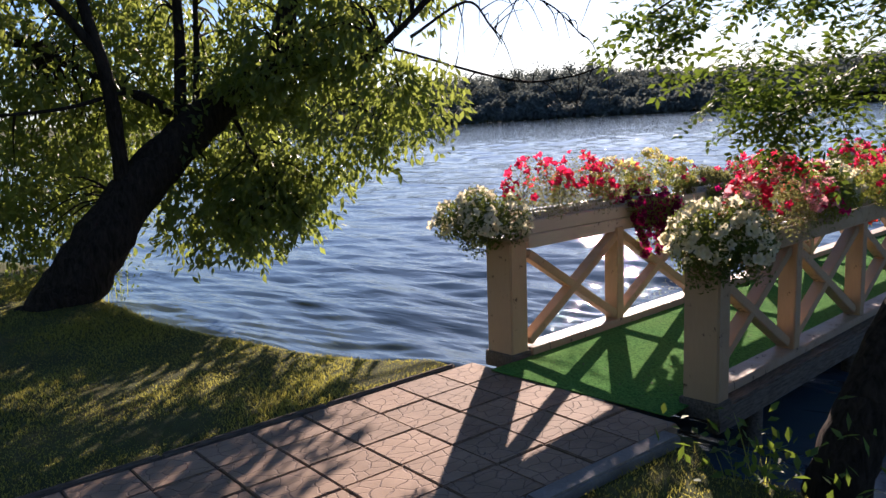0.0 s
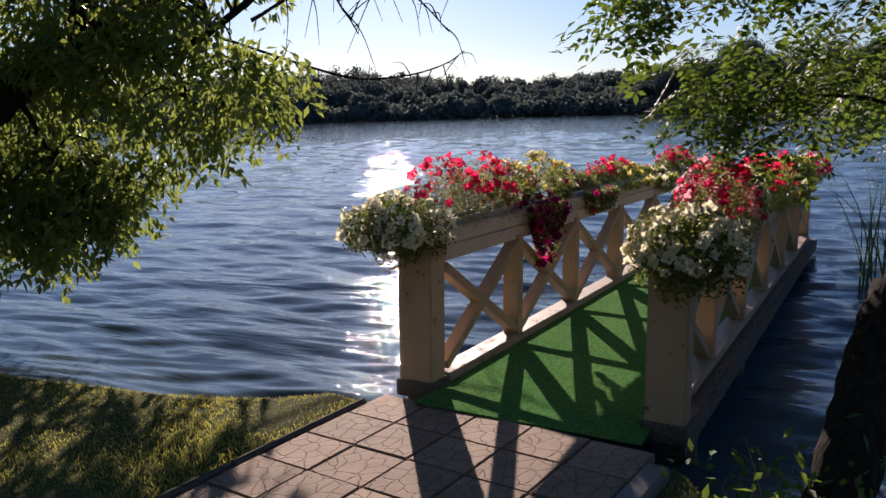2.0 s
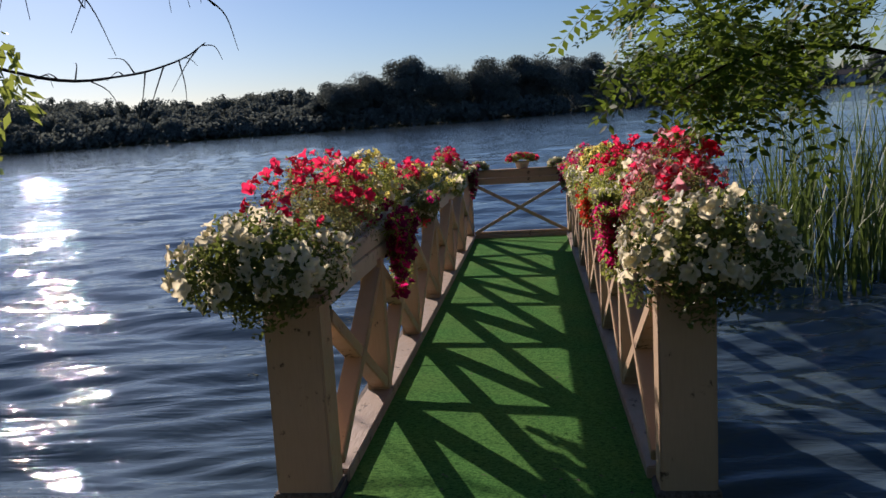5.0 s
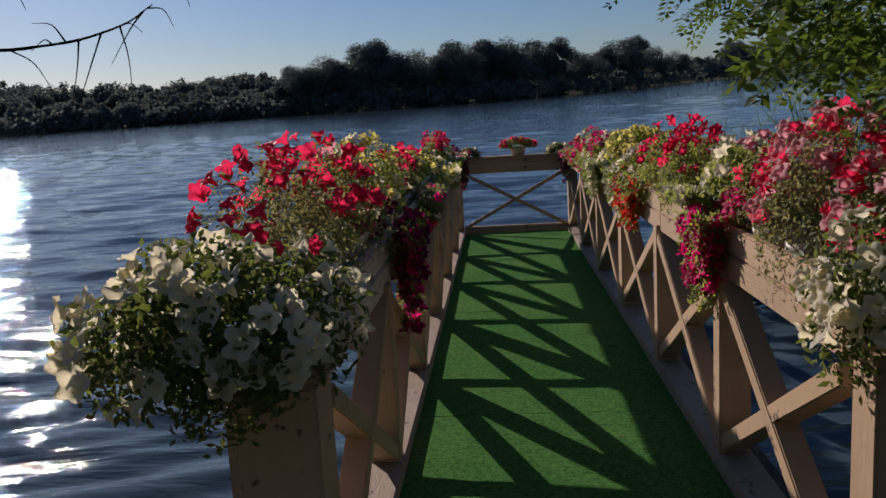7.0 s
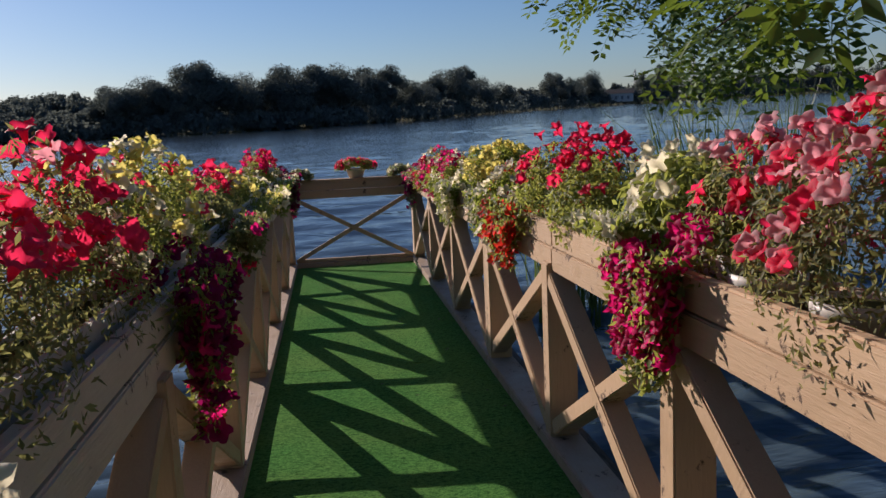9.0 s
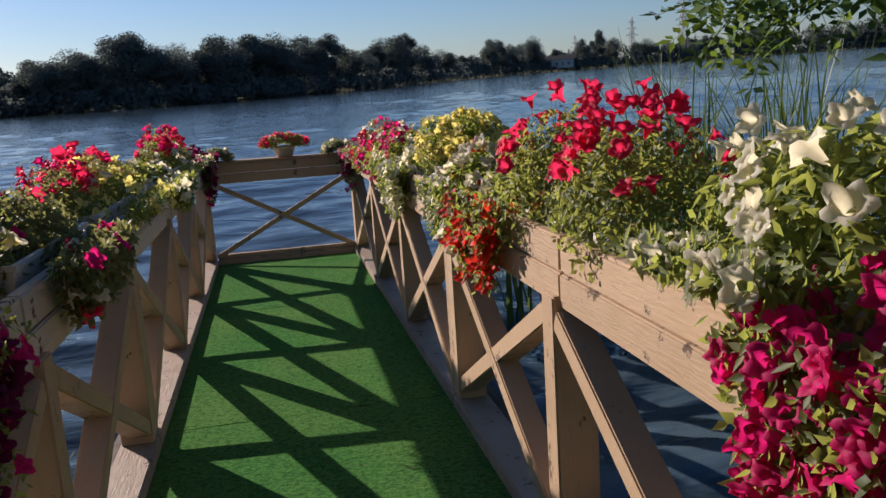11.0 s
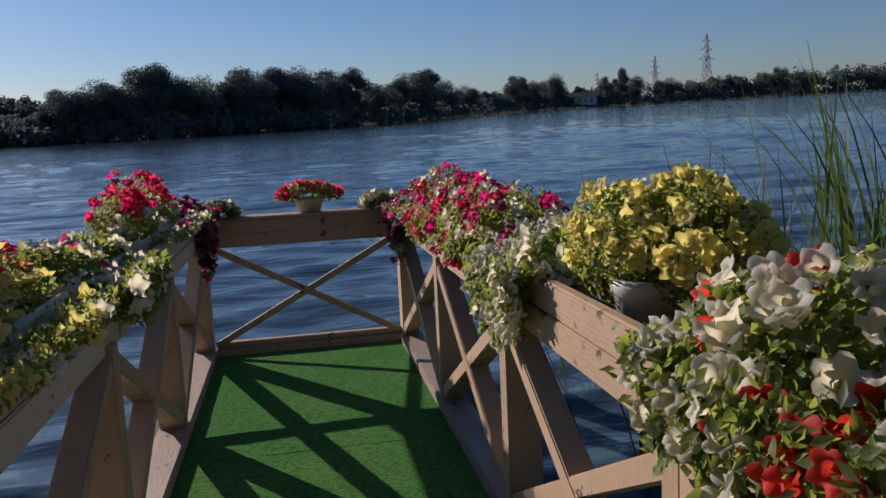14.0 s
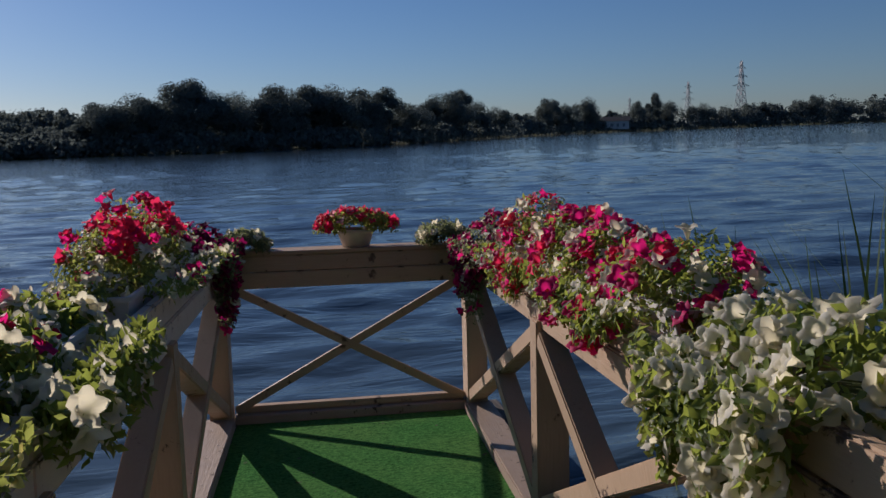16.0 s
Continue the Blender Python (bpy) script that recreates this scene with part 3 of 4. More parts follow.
def plant(seed, label, x, y0, y1, z, rx, up, inner, hang, colours, n_leaf=900, leaf=0.042, mat=None, size=1.0, ball=False, pot="trough", hang_share=0.3, lift=0.0, top=0.12, slim=0.5, group="planters on the pier"):
    """Bedding plants in a container: foliage filling a mound that spills over, blossoms on its outside.
    inner: the side it trails down (-1, 0, 1); hang: how far down; colours: (petal, count)."""
    rng = np.random.default_rng(seed)
    ob = thing("flower_planter", label, "planter", group, m=DECK)
    if pot == "trough":
        planter_box(ob, -0.735 if x < 0 else 0.80, y0, y1, 0.842 if x > 0 else 0.833)
    elif pot == "round":
        round_pot(ob, 0.803, (y0 + y1) / 2, 0.842, 0.09, 0.17)
    elif pot == "pots":
        n_pot = max(1, int((y1 - y0) / 0.25))
        for k in range(n_pot):
            round_pot(ob, 0.803, y0 + (y1 - y0) * (k + 0.5) / n_pot, 0.842, 0.085, 0.12)
    yc, hy = (y0 + y1) / 2, (y1 - y0) / 2

    def places(n, lo, low=-0.15):
        t = rng.uniform(-1, 1, n)
        if ball:
            d = unit_vectors(rng, n)
            if lo > 0.5:
                d[:, 2] = np.abs(d[:, 2] + 0.35) - 0.35
            r = rng.uniform(lo, 1, n) ** 0.5
            lump = 1 + 0.26 * np.sin(d[:, 0] * 5 + seed) * np.cos(d[:, 1] * 4 + seed)
            p = np.stack([x + d[:, 0] * rx * r * lump, yc + d[:, 1] * hy * r * lump, z + d[:, 2] * up * r * lump], 1)
            return p, d
        an = rng.uniform(low, math.pi - low, n)
        r = rng.uniform(lo, 1, n) ** 0.5
        lump = 1 + 0.22 * np.sin(t * hy * 11 + seed) + 0.12 * np.sin(t * hy * 23 + 2 * seed)
        endf = np.sqrt(np.clip(1 - np.abs(t) ** 4 * 0.75, 0, 1))
        p = np.stack([x + np.cos(an) * rx * r * endf * lump, yc + t * (hy + 0.05), z + np.sin(an) * up * r * endf * lump], 1)
        d = np.stack([np.cos(an), t * 0.4, np.sin(an)], 1)
        h = (rng.uniform(size=n) < hang_share) & (hang > 0)
        if inner and h.any():
            u = rng.uniform(0, 1, n)
            wob = 0.5 + 0.5 * np.sin(t * 7 + seed)
            brow = -0.585 if inner > 0 else 0.63
            ph = np.stack([brow + inner * (rng.uniform(-0.02, 0.09, n) * (1 - 0.4 * u)), yc + t * hy * (1 - 0.35 * u), z + 0.04 - hang * u * (0.45 + 0.55 * wob)], 1)
            p[h] = ph[h]
            d[h] = np.array([inner, 0, 0.25])
        return p, d

    p, d = places(n_leaf, 0.12, -0.5 if pot == "pots" else -0.15)
    face = d + rng.normal(scale=0.75, size=p.shape)
    way = np.cross(face, unit_vectors(rng, len(p)))
    V, F = leaves(p, way, face, leaf * rng.uniform(0.6, 1.25, len(p)), leaf * slim * rng.uniform(0.7, 1.2, len(p)))
    part("foliage", mesh_of("foliage", V, F, mat or LEAF_PLANT), ob)["kind"] = "stuff"
    for colour, count in colours:
        p, d = places(count, 0.82, top)
        for i in range(count):
            nrm = Vector(d[i] + np.array([-0.15, -0.32, 0.25]) + rng.normal(scale=0.48, size=3)).normalized()
            b = part("blossom", BLOSSOMS[colour][int(rng.integers(5))], ob)
            c = float(rng.uniform(0.75, 1.2)) * size
            b.matrix_local = Matrix.Translation(Vector(p[i]) + nrm * 0.012 + Vector((0, 0, lift * float(rng.uniform()) * max(0.0, d[i][2])))) @ nrm.to_track_quat("Z", "Y").to_matrix().to_4x4() @ Matrix.Diagonal((c, c, c, 1))
    return ob


def build_flowers():
    L, R = -0.80, 0.84
    zl, zr = 0.97, 0.95
    plant(1, "white petunias in a round ball over the entrance post", -0.79, -0.20, 0.34, 0.96, 0.30, 0.21, 0, 0, [("white", 125)], 5200, 0.030, ball=True, pot="", size=1.38, mat=LEAF_DARK)
    plant(2, "white petunias in a round ball over the entrance post", 0.84, -0.08, 0.46, 0.93, 0.31, 0.23, 0, 0, [("white", 130)], 5200, 0.030, ball=True, pot="", size=1.38, mat=LEAF_DARK)
    # left side, from the bank outwards
    plant(11, "trough of scarlet petunias on leggy stems", L, 0.42, 1.5, zl + 0.0, 0.21, 0.31, 1, 0.0, [("red", 120), ("pink", 8)], 7600, 0.026, lift=0.06, size=1.12, mat=LEAF_LEGGY, slim=0.32, top=0.45)
    plant(12, "dark wine petunias trailing down from a trough", L, 1.5, 2.25, zl - 0.03, 0.17, 0.15, 1, 0.48, [("purple", 190), ("magenta", 60)], 4200, 0.024, hang_share=0.75, size=1.2)
    plant(13, "trough of cream and pale yellow petunias", L, 1.5, 2.75, zl + 0.05, 0.17, 0.26, 1, 0.0, [("yellow", 70), ("white", 50), ("red", 22)], 4600, 0.024, pot="", size=1.15)
    plant(14, "leafy trough of trailing petunias with few white flowers", L, 2.75, 3.55, zl - 0.03, 0.16, 0.17, 1, 0.20, [("white", 26), ("red", 12), ("magenta", 6)], 7600, 0.030, hang_share=0.35, mat=LEAF_LEGGY, size=1.15, slim=0.6)
    plant(15, "trough of pale yellow petunias below crimson ones", L, 3.75, 5.0, zl - 0.02, 0.16, 0.17, 1, 0.09, [("yellow", 125), ("white", 14)], 5200, 0.026, top=0.1, mat=LEAF_PLANT, size=1.1)
    plant(19, "row of crimson petunias above the yellow ones", L - 0.06, 3.8, 5.0, zl + 0.04, 0.12, 0.14, 0, 0.0, [("red", 85), ("magenta", 22)], 3000, 0.024, lift=0.05, top=0.35, mat=LEAF_LEGGY, size=1.05, pot="")
    plant(16, "trough of white petunias spilling over with some crimson", L, 5.1, 5.85, zl - 0.04, 0.16, 0.13, 1, 0.18, [("white", 80), ("red", 6), ("magenta", 8)], 5200, 0.036, size=1.35, mat=LEAF_FRESH, hang_share=0.32, slim=0.6)
    plant(17, "trough of crimson petunias over white ones", L, 6.2, 7.4, zl - 0.02, 0.16, 0.15, 1, 0.05, [("white", 85), ("magenta", 10)], 4600, 0.026, size=1.2, mat=LEAF_PLANT)
    plant(20, "crown of crimson petunias above white ones", L - 0.02, 6.4, 7.5, zl + 0.05, 0.14, 0.19, 0, 0.0, [("red", 90), ("magenta", 34)], 2600, 0.024, lift=0.04, size=1.1, top=0.4, mat=LEAF_PLANT, pot="")
    plant(18, "grey-green foliage with wine petunias trailing at the corner", L + 0.03, 7.45, 7.92, zl - 0.02, 0.18, 0.11, 1, 0.42, [("purple", 150), ("magenta", 45), ("white", 14)], 3600, 0.026, mat=LEAF_GREY, hang_share=0.65, size=1.15)
    # right side
    plant(21, "red and pink-striped petunias in white plastic pots", R, 0.42, 1.4, zr + 0.05, 0.19, 0.29, -1, 0.0, [("red", 95), ("pink", 105)], 7000, 0.026, lift=0.06, size=1.2, mat=LEAF_LEGGY, slim=0.34, pot="pots", top=0.1)
    plant(22, "magenta petunias trailing down from a trough", R, 1.32, 1.68, zr, 0.18, 0.13, -1, 0.38, [("magenta", 190)], 2600, 0.030, hang_share=0.75, size=1.12, slim=0.55)
    plant(23, "tall white petunias in a round white pot", R, 1.56, 2.0, zr + 0.05, 0.17, 0.25, -1, 0.03, [("white", 56)], 4000, 0.040, size=1.3, lift=0.05, slim=0.42, mat=LEAF_PLANT, pot="round", top=0.2)
    plant(24, "tall scarlet petunias in white plastic pots", R, 2.32, 3.2, zr + 0.05, 0.20, 0.22, -1, 0.0, [("red", 100)], 7000, 0.03, size=1.0, lift=0.10, slim=0.4, top=0.4, pot="pots", mat=LEAF_PLANT)
    plant(25, "orange-red petunias trailing over the railing", R, 2.98, 3.62, zr - 0.01, 0.16, 0.06, -1, 0.30, [("orange", 105)], 2400, 0.028, hang_share=0.85, pot="", size=1.25)
    plant(26, "leafy white petunias with a few scarlet ones in plastic pots", R, 3.3, 4.02, zr + 0.005, 0.20, 0.16, -1, 0.24, [("white", 100), ("orange", 9)], 5000, 0.036, size=1.4, hang_share=0.35, mat=LEAF_FRESH, pot="pots", slim=0.6)
    plant(27, "mound of yellow petunias in a round white pot", R + 0.02, 4.06, 4.68, zr + 0.14, 0.21, 0.15, 0, 0, [("yellow", 300)], 6500, 0.024, pot="round", size=0.95, mat=LEAF_FRESH, ball=True)
    plant(28, "white petunias trailing over the railing", R, 4.8, 5.4, zr - 0.01, 0.18, 0.13, -1, 0.29, [("white", 125)], 3800, 0.034, size=1.45, hang_share=0.5, mat=LEAF_FRESH, pot="pots", slim=0.55)
    plant(29, "trough of magenta and white petunias", R, 5.5, 6.3, zr, 0.18, 0.18, -1, 0.14, [("magenta", 80), ("white", 64), ("red", 16)], 4400, 0.03, size=1.25, mat=LEAF_FRESH)
    plant(30, "trough of crimson and white petunias", R, 6.4, 7.2, zr, 0.17, 0.22, -1, 0.16, [("red", 70), ("magenta", 80), ("white", 45)], 4000, 0.027, size=1.2, mat=LEAF_FRESH)
    plant(31, "grey-green trailing foliage with wine petunias at the corner", R - 0.03, 7.25, 7.9, zr - 0.03, 0.17, 0.14, -1, 0.38, [("white", 26), ("purple", 110), ("magenta", 60)], 3600, 0.026, mat=LEAF_GREY, hang_share=0.6, size=1.1)
    # on the end railing
    ob = plant(40, "small white pot of red petunias on the end railing", 0.08, 7.90, 8.18, 1.015, 0.19, 0.09, 0, 0, [("red", 75), ("pink", 6)], 2200, 0.026, pot="", size=1.05)
    round_pot(ob, 0.08, 8.04, 0.917, 0.10, 0.095)
    for seed, x in ((41, 0.56), (42, -0.50)):
        plant(seed, "low pale leafy trailing plant lying on the end railing", x, 7.93, 8.12, 0.935, 0.15, 0.10, 0, 0, [("white", 18)], 1700, 0.03, pot="", size=0.8, mat=LEAF_GREY)


build_flowers()

TRUNK = [(-6.12, -1.3, -0.25), (-6.09, -1.12, 0.05), (-6.06, -0.72, 0.56), (-6.05, -0.11, 1.22), (-5.98, 0.57, 1.79), (-5.78, 1.2, 2.24), (-5.6, 1.71, 2.58), (-5.39, 2.03, 2.84)]
TREE_LIMBS = [
    ([(-5.63, 1.46, 2.37), (-5.57, 1.56, 2.92), (-5.44, 1.77, 3.29), (-5.14, 2.04, 3.33)], 0.15, 0.10),
    ([(-6.06, -0.41, 1.0), (-5.97, -0.46, 2.1), (-6.01, -0.57, 2.85), (-6.05, -0.7, 3.6), (-6.1, -0.8, 4.6)], 0.10, 0.04),
    ([(-5.98, -0.49, 2.5), (-6.01, -0.9, 3.05), (-6.01, -1.3, 3.4), (-6.0, -1.9, 3.7)], 0.06, 0.025),
    ([(-6.05, 0.3, 1.5), (-6.23, 0.52, 2.63), (-6.38, 0.66, 3.9), (-6.4, 0.7, 5.0)], 0.085, 0.04),
    ([(-5.98, 0.5, 1.8), (-6.2, 0.73, 2.77), (-6.3, 0.86, 3.9)], 0.05, 0.025),
    ([(-6.1, 0.2, 2.0), (-6.05, -0.2, 2.15), (-6.1, -0.9, 2.0), (-6.2, -1.6, 1.95)], 0.035, 0.015),
    ([(-5.52, 1.65, 2.5), (-4.8, 1.83, 2.29), (-3.99, 1.93, 2.61), (-3.4, 2.01, 3.02), (-3.0, 2.14, 3.4)], 0.06, 0.02),
    ([(-4.81, 1.83, 2.23), (-4.35, 1.78, 1.73), (-3.7, 1.97, 1.95)], 0.035, 0.01),
    ([(-5.9, 0.9, 1.9), (-5.6, 0.9, 1.5), (-5.3, 0.9, 0.9), (-5.5, 0.7, 0.5)], 0.03, 0.01),
    ([(-6.2, 0.3, 1.9), (-7.0, -0.2, 2.4), (-7.8, -0.6, 2.8)], 0.05, 0.02),
]
BARE_TWIGS = [
    [(-3.79, 1.86, 2.64), (-3.26, 2.01, 2.97), (-2.75, 2.27, 2.9), (-2.35, 2.51, 2.68), (-2.05, 2.63, 2.34)],
    [(-3.75, 1.9, 2.52), (-3.15, 2.14, 2.81), (-2.92, 2.24, 2.55), (-2.84, 2.32, 2.36)],
    [(-5.54, 3.2, 2.6), (-4.49, 4.3, 2.1), (-3.8, 4.6, 2.07), (-3.27, 4.7, 2.18), (-2.99, 4.73, 2.33)],
    [(-3.4, 2.0, 3.0), (-2.9, 2.5, 3.3), (-2.4, 2.9, 3.2), (-2.1, 3.1, 2.9)],
]
CROWN = [  # foliage masses: centre, radii, sprays
    ((-5.75, 0.75, 0.80), (0.8, 0.8, 0.62), 140), ((-5.2, 1.0, 1.05), (0.7, 0.8, 0.5), 130), ((-4.33, 1.5, 1.80), (0.85, 0.8, 0.75), 100),
    ((-5.5, 1.7, 3.0), (1.4, 1.1, 0.7), 130), ((-7.2, -0.3, 2.7), (1.2, 1.3, 1.1), 160), ((-8.3, -0.5, 1.3), (0.9, 0.9, 0.9), 120),
    ((-6.2, 1.2, 1.7), (0.9, 0.9, 0.85), 100), ((-3.75, 1.9, 2.0), (0.45, 0.4, 0.5), 24), ((-6.6, 0.3, 4.1), (1.6, 1.4, 0.9), 150),
    ((-4.4, 1.9, 3.4), (1.0, 0.9, 0.7), 80), ((-7.6, -2.0, 2.9), (1.1, 1.1, 1.0), 110), ((-7.4, -1.0, 0.9), (0.6, 0.7, 0.6), 60),
    ((-5.2, 0.9, 2.3), (0.6, 0.6, 0.55), 60), ((-4.6, 1.5, 2.5), (0.7, 0.6, 0.6), 70), ((-7.0, -0.9, 1.9), (0.8, 0.9, 0.8), 60),
    ((-8.2, 0.9, 2.7), (1.6, 1.2, 1.3), 190), ((-7.0, 1.3, 2.1), (1.1, 1.0, 1.0), 130), ((-9.2, 0.6, 1.2), (1.1, 0.9, 0.9), 130), ((-6.7, -0.6, 3.6), (1.0, 0.9, 0.7), 70),
]


# ---- trees, reeds, grass ----
def join(pieces):
    """Several (verts, faces) sets with faces of one size, as one."""
    V, F, o = [], [], 0
    for v, f in pieces:
        v = np.asarray(v, dtype=float).reshape(-1, 3)
        V.append(v)
        F.append(np.asarray(f) + o)
        o += len(v)
    return np.concatenate(V), np.concatenate(F)


def limb(points, r0, r1, rng, n=6, sides=9, jitter=0.08):
    line = smooth_line(points, n)
    k = np.linspace(0, 1, len(line))
    return tube(line, [r0 + (r1 - r0) * q ** 0.8 for q in k], sides, jitter, rng)


def twig_leaves(rng, centres, n_leaf, length, width, spread, droop=0.55):
    """Leaves in loose hanging sprays round the ends of twigs."""
    pos, way = [], []
    for c in centres:
        d = unit_vectors(rng, 1)[0]
        d[2] = -abs(d[2]) * droop - 0.15
        d /= np.linalg.norm(d)
        t = rng.uniform(0, 1, n_leaf)[:, None]
        off = rng.normal(scale=spread * 0.15, size=(n_leaf, 3))
        pos.append(c + d * t * spread + off)
        side = unit_vectors(rng, n_leaf)
        w = d * 0.6 + side * 0.8
        w[:, 2] -= 0.5
        way.append(w)
    pos, way = np.concatenate(pos), np.concatenate(way)
    nrm = unit_vectors(rng, len(pos)) + np.array([0, 0, 0.9])
    return leaves(pos, way, nrm, length * rng.uniform(0.6, 1.2, len(pos)), width * rng.uniform(0.7, 1.2, len(pos)))


def in_blob(rng, c, r, n):
    d = unit_vectors(rng, n) * (rng.uniform(0.15, 1, n) ** 0.45)[:, None]
    wob = 1 + 0.25 * np.sin(d[:, :1] * 6 + c[0]) * np.cos(d[:, 2:] * 5 + c[1])
    return np.array(c) + d * np.array(r) * wob


def build_left_tree():
    rng, pr = np.random.default_rng(5), random.Random(5)
    tree = thing("tree", "old leaning box elder with drooping leafy branches over the water", "tree", m=pose(0.15, 0.27, 0.0))
    part("trunk", mesh_of("trunk", *limb(TRUNK, 0.40, 0.13, pr, 6, 14, 0.10), BARK, True), tree, "thick dark furrowed trunk")
    for pts, r0, r1 in TREE_LIMBS:
        part("limb", mesh_of("limb", *limb(pts, r0, r1, pr, 5, 8), BARK, True), tree)
    twigs = []
    for pts in BARE_TWIGS:
        twigs.append(limb(pts, 0.022, 0.005, pr, 6, 5, 0.15))
        line = smooth_line(pts, 6)
        for k in range(3, len(line) - 1):
            if pr.random() < 0.75:
                d = Vector((pr.uniform(-0.5, 0.5), pr.uniform(-0.5, 0.5), pr.uniform(-0.9, 0.35))) * pr.uniform(0.4, 0.95)
                p = line[k]
                twigs.append(limb([p, p + d * 0.5 + Vector((0.03, 0, 0.06)), p + d], 0.009, 0.002, pr, 4, 4))
    V, F = join(twigs)
    part("dead_twig", mesh_of("dead_twig", V, F.astype(np.int32), BARK, True), tree, "leafless dead twigs")["kind"] = "stuff"
    centres, inner = [], []
    for c, r, n in CROWN:
        centres.append(in_blob(rng, c, r, n))
    for c in np.concatenate(centres)[::7]:
        root = min((Vector(p) for pts, _, _ in TREE_LIMBS for p in smooth_line(pts, 3)), key=lambda q: (q - Vector(c)).length)
        mid = (root + Vector(c)) / 2 + Vector((0, 0, 0.15))
        inner.append(limb([root, mid, Vector(c)], 0.02, 0.005, pr, 3, 4))
    V, F = join(inner)
    part("branchlet", mesh_of("branchlet", V, F.astype(np.int32), BARK, True), tree)["kind"] = "stuff"
    V, F = twig_leaves(rng, np.concatenate(centres), 18, 0.125, 0.056, 0.42)
    part("crown", mesh_of("crown", V, F, LEAF_TREE), tree, "yellow-green lobed leaves")


def pinnate(rng, base, way, n_pairs=7, length=0.2):
    """A locust leaf: paired oval leaflets along a drooping stalk."""
    d = way / np.linalg.norm(way)
    side = np.cross(d, [0, 0, 1.0])
    side /= np.linalg.norm(side) + 1e-9
    up = np.cross(side, d)
    roll = rng.uniform(-0.7, 0.7)
    side, up = side * math.cos(roll) + up * math.sin(roll), up * math.cos(roll) - side * math.sin(roll)
    pos, ways = [], []
    for k in range(n_pairs):
        t = 0.18 + 0.82 * k / (n_pairs - 1)
        p = base + d * length * t - np.array([0, 0, 1]) * length * 0.35 * t * t
        for s in (-1, 1):
            pos.append(p + side * s * 0.004)
            ways.append(side * s + d * 0.35 + rng.normal(scale=0.12, size=3))
    pos.append(base + d * length * 1.02 - np.array([0, 0, 1]) * length * 0.35)
    ways.append(d)
    n = len(pos)
    return np.array(pos), np.array(ways), np.tile(up, (n, 1)) + rng.normal(scale=0.15, size=(n, 3))


def build_right_tree():
    rng, pr = np.random.default_rng(9), random.Random(9)
    tree = thing("tree", "dark forked locust tree at the water's edge with feathery leaves", "tree")
    part("trunk", mesh_of("trunk", *limb([(1.55, -0.12, -0.75), (1.57, -0.06, -0.2), (1.63, 0.08, 0.15), (1.70, 0.34, 0.52), (1.76, 0.55, 0.72)], 0.165, 0.115, pr, 6, 14, 0.07), BARK, True), tree, "dark ridged trunk")
    for pts, r0, r1 in (
        ([(1.72, 0.44, 0.58), (1.86, 0.9, 1.02), (2.08, 1.4, 1.55), (2.5, 2.0, 2.6), (2.8, 2.4, 4.0)], 0.09, 0.045),
        ([(1.72, 0.42, 0.56), (1.98, 0.62, 0.95), (2.25, 0.75, 1.5), (2.35, 0.9, 2.3), (2.2, 1.0, 3.4)], 0.085, 0.04),
        ([(1.76, 0.55, 0.72), (2.05, 0.6, 0.85), (2.5, 0.75, 1.0), (3.2, 0.9, 1.5)], 0.05, 0.02),
        ([(2.19, 0.73, 1.35), (1.6, 0.8, 1.62), (1.15, 0.78, 1.62), (0.85, 0.66, 1.5)], 0.013, 0.004),
        ([(2.32, 0.88, 2.1), (1.4, 0.6, 2.35), (1.0, 0.25, 2.35), (0.62, -0.05, 2.1)], 0.022, 0.005),
        ([(2.34, 0.9, 2.3), (1.5, 1.2, 2.6), (1.2, 1.2, 2.6), (0.9, 0.9, 2.35)], 0.022, 0.005),
        ([(2.31, 0.95, 2.6), (1.85, 2.2, 2.85), (1.95, 3.3, 2.6), (1.6, 4.2, 2.05)], 0.03, 0.006),
        ([(2.2, 1.65, 1.95), (1.9, 1.95, 1.85), (1.5, 2.4, 1.70), (1.65, 3.4, 1.58)], 0.014, 0.004),
    ):
        part("limb", mesh_of("limb", *limb(pts, r0, r1, pr, 5, 8), BARK, True), tree)
    sprays = [((0.98, 0.70, 1.62), (0.38, 0.22, 0.13), 65), ((1.45, 0.85, 1.74), (0.35, 0.25, 0.15), 60), ((1.15, 0.72, 1.5), (0.22, 0.18, 0.10), 28),
              ((1.0, 0.25, 2.3), (0.55, 0.45, 0.18), 110), ((0.72, 0.02, 2.06), (0.25, 0.22, 0.14), 40), ((1.7, 0.6, 2.35), (0.6, 0.6, 0.3), 120),
              ((1.2, 1.15, 2.5), (0.55, 0.4, 0.2), 90), ((2.3, 1.1, 1.75), (0.5, 0.5, 0.35), 110), ((2.7, 1.4, 2.4), (0.7, 0.6, 0.5), 120),
              ((1.7, 3.9, 1.95), (0.5, 0.45, 0.2), 100), ((2.4, 4.2, 1.85), (0.4, 0.4, 0.2), 60), ((1.2, 4.0, 2.15), (0.35, 0.3, 0.15), 40), ((1.9, 3.0, 2.75), (0.4, 0.6, 0.2), 60), ((2.9, 0.9, 1.35), (0.6, 0.4, 0.3), 70),
              ((0.98, 0.55, 1.85), (0.4, 0.3, 0.12), 45), ((2.4, 0.8, 0.7), (0.35, 0.25, 0.25), 40),
              ((1.45, 2.35, 1.62), (0.24, 0.5, 0.13), 60), ((1.7, 3.35, 1.52), (0.28, 0.4, 0.14), 46), ((1.9, 0.6, 2.05), (0.6, 0.5, 0.3), 80), ((2.3, 1.8, 2.3), (0.8, 0.8, 0.5), 110)]
    P, Wy, N, stems = [], [], [], []
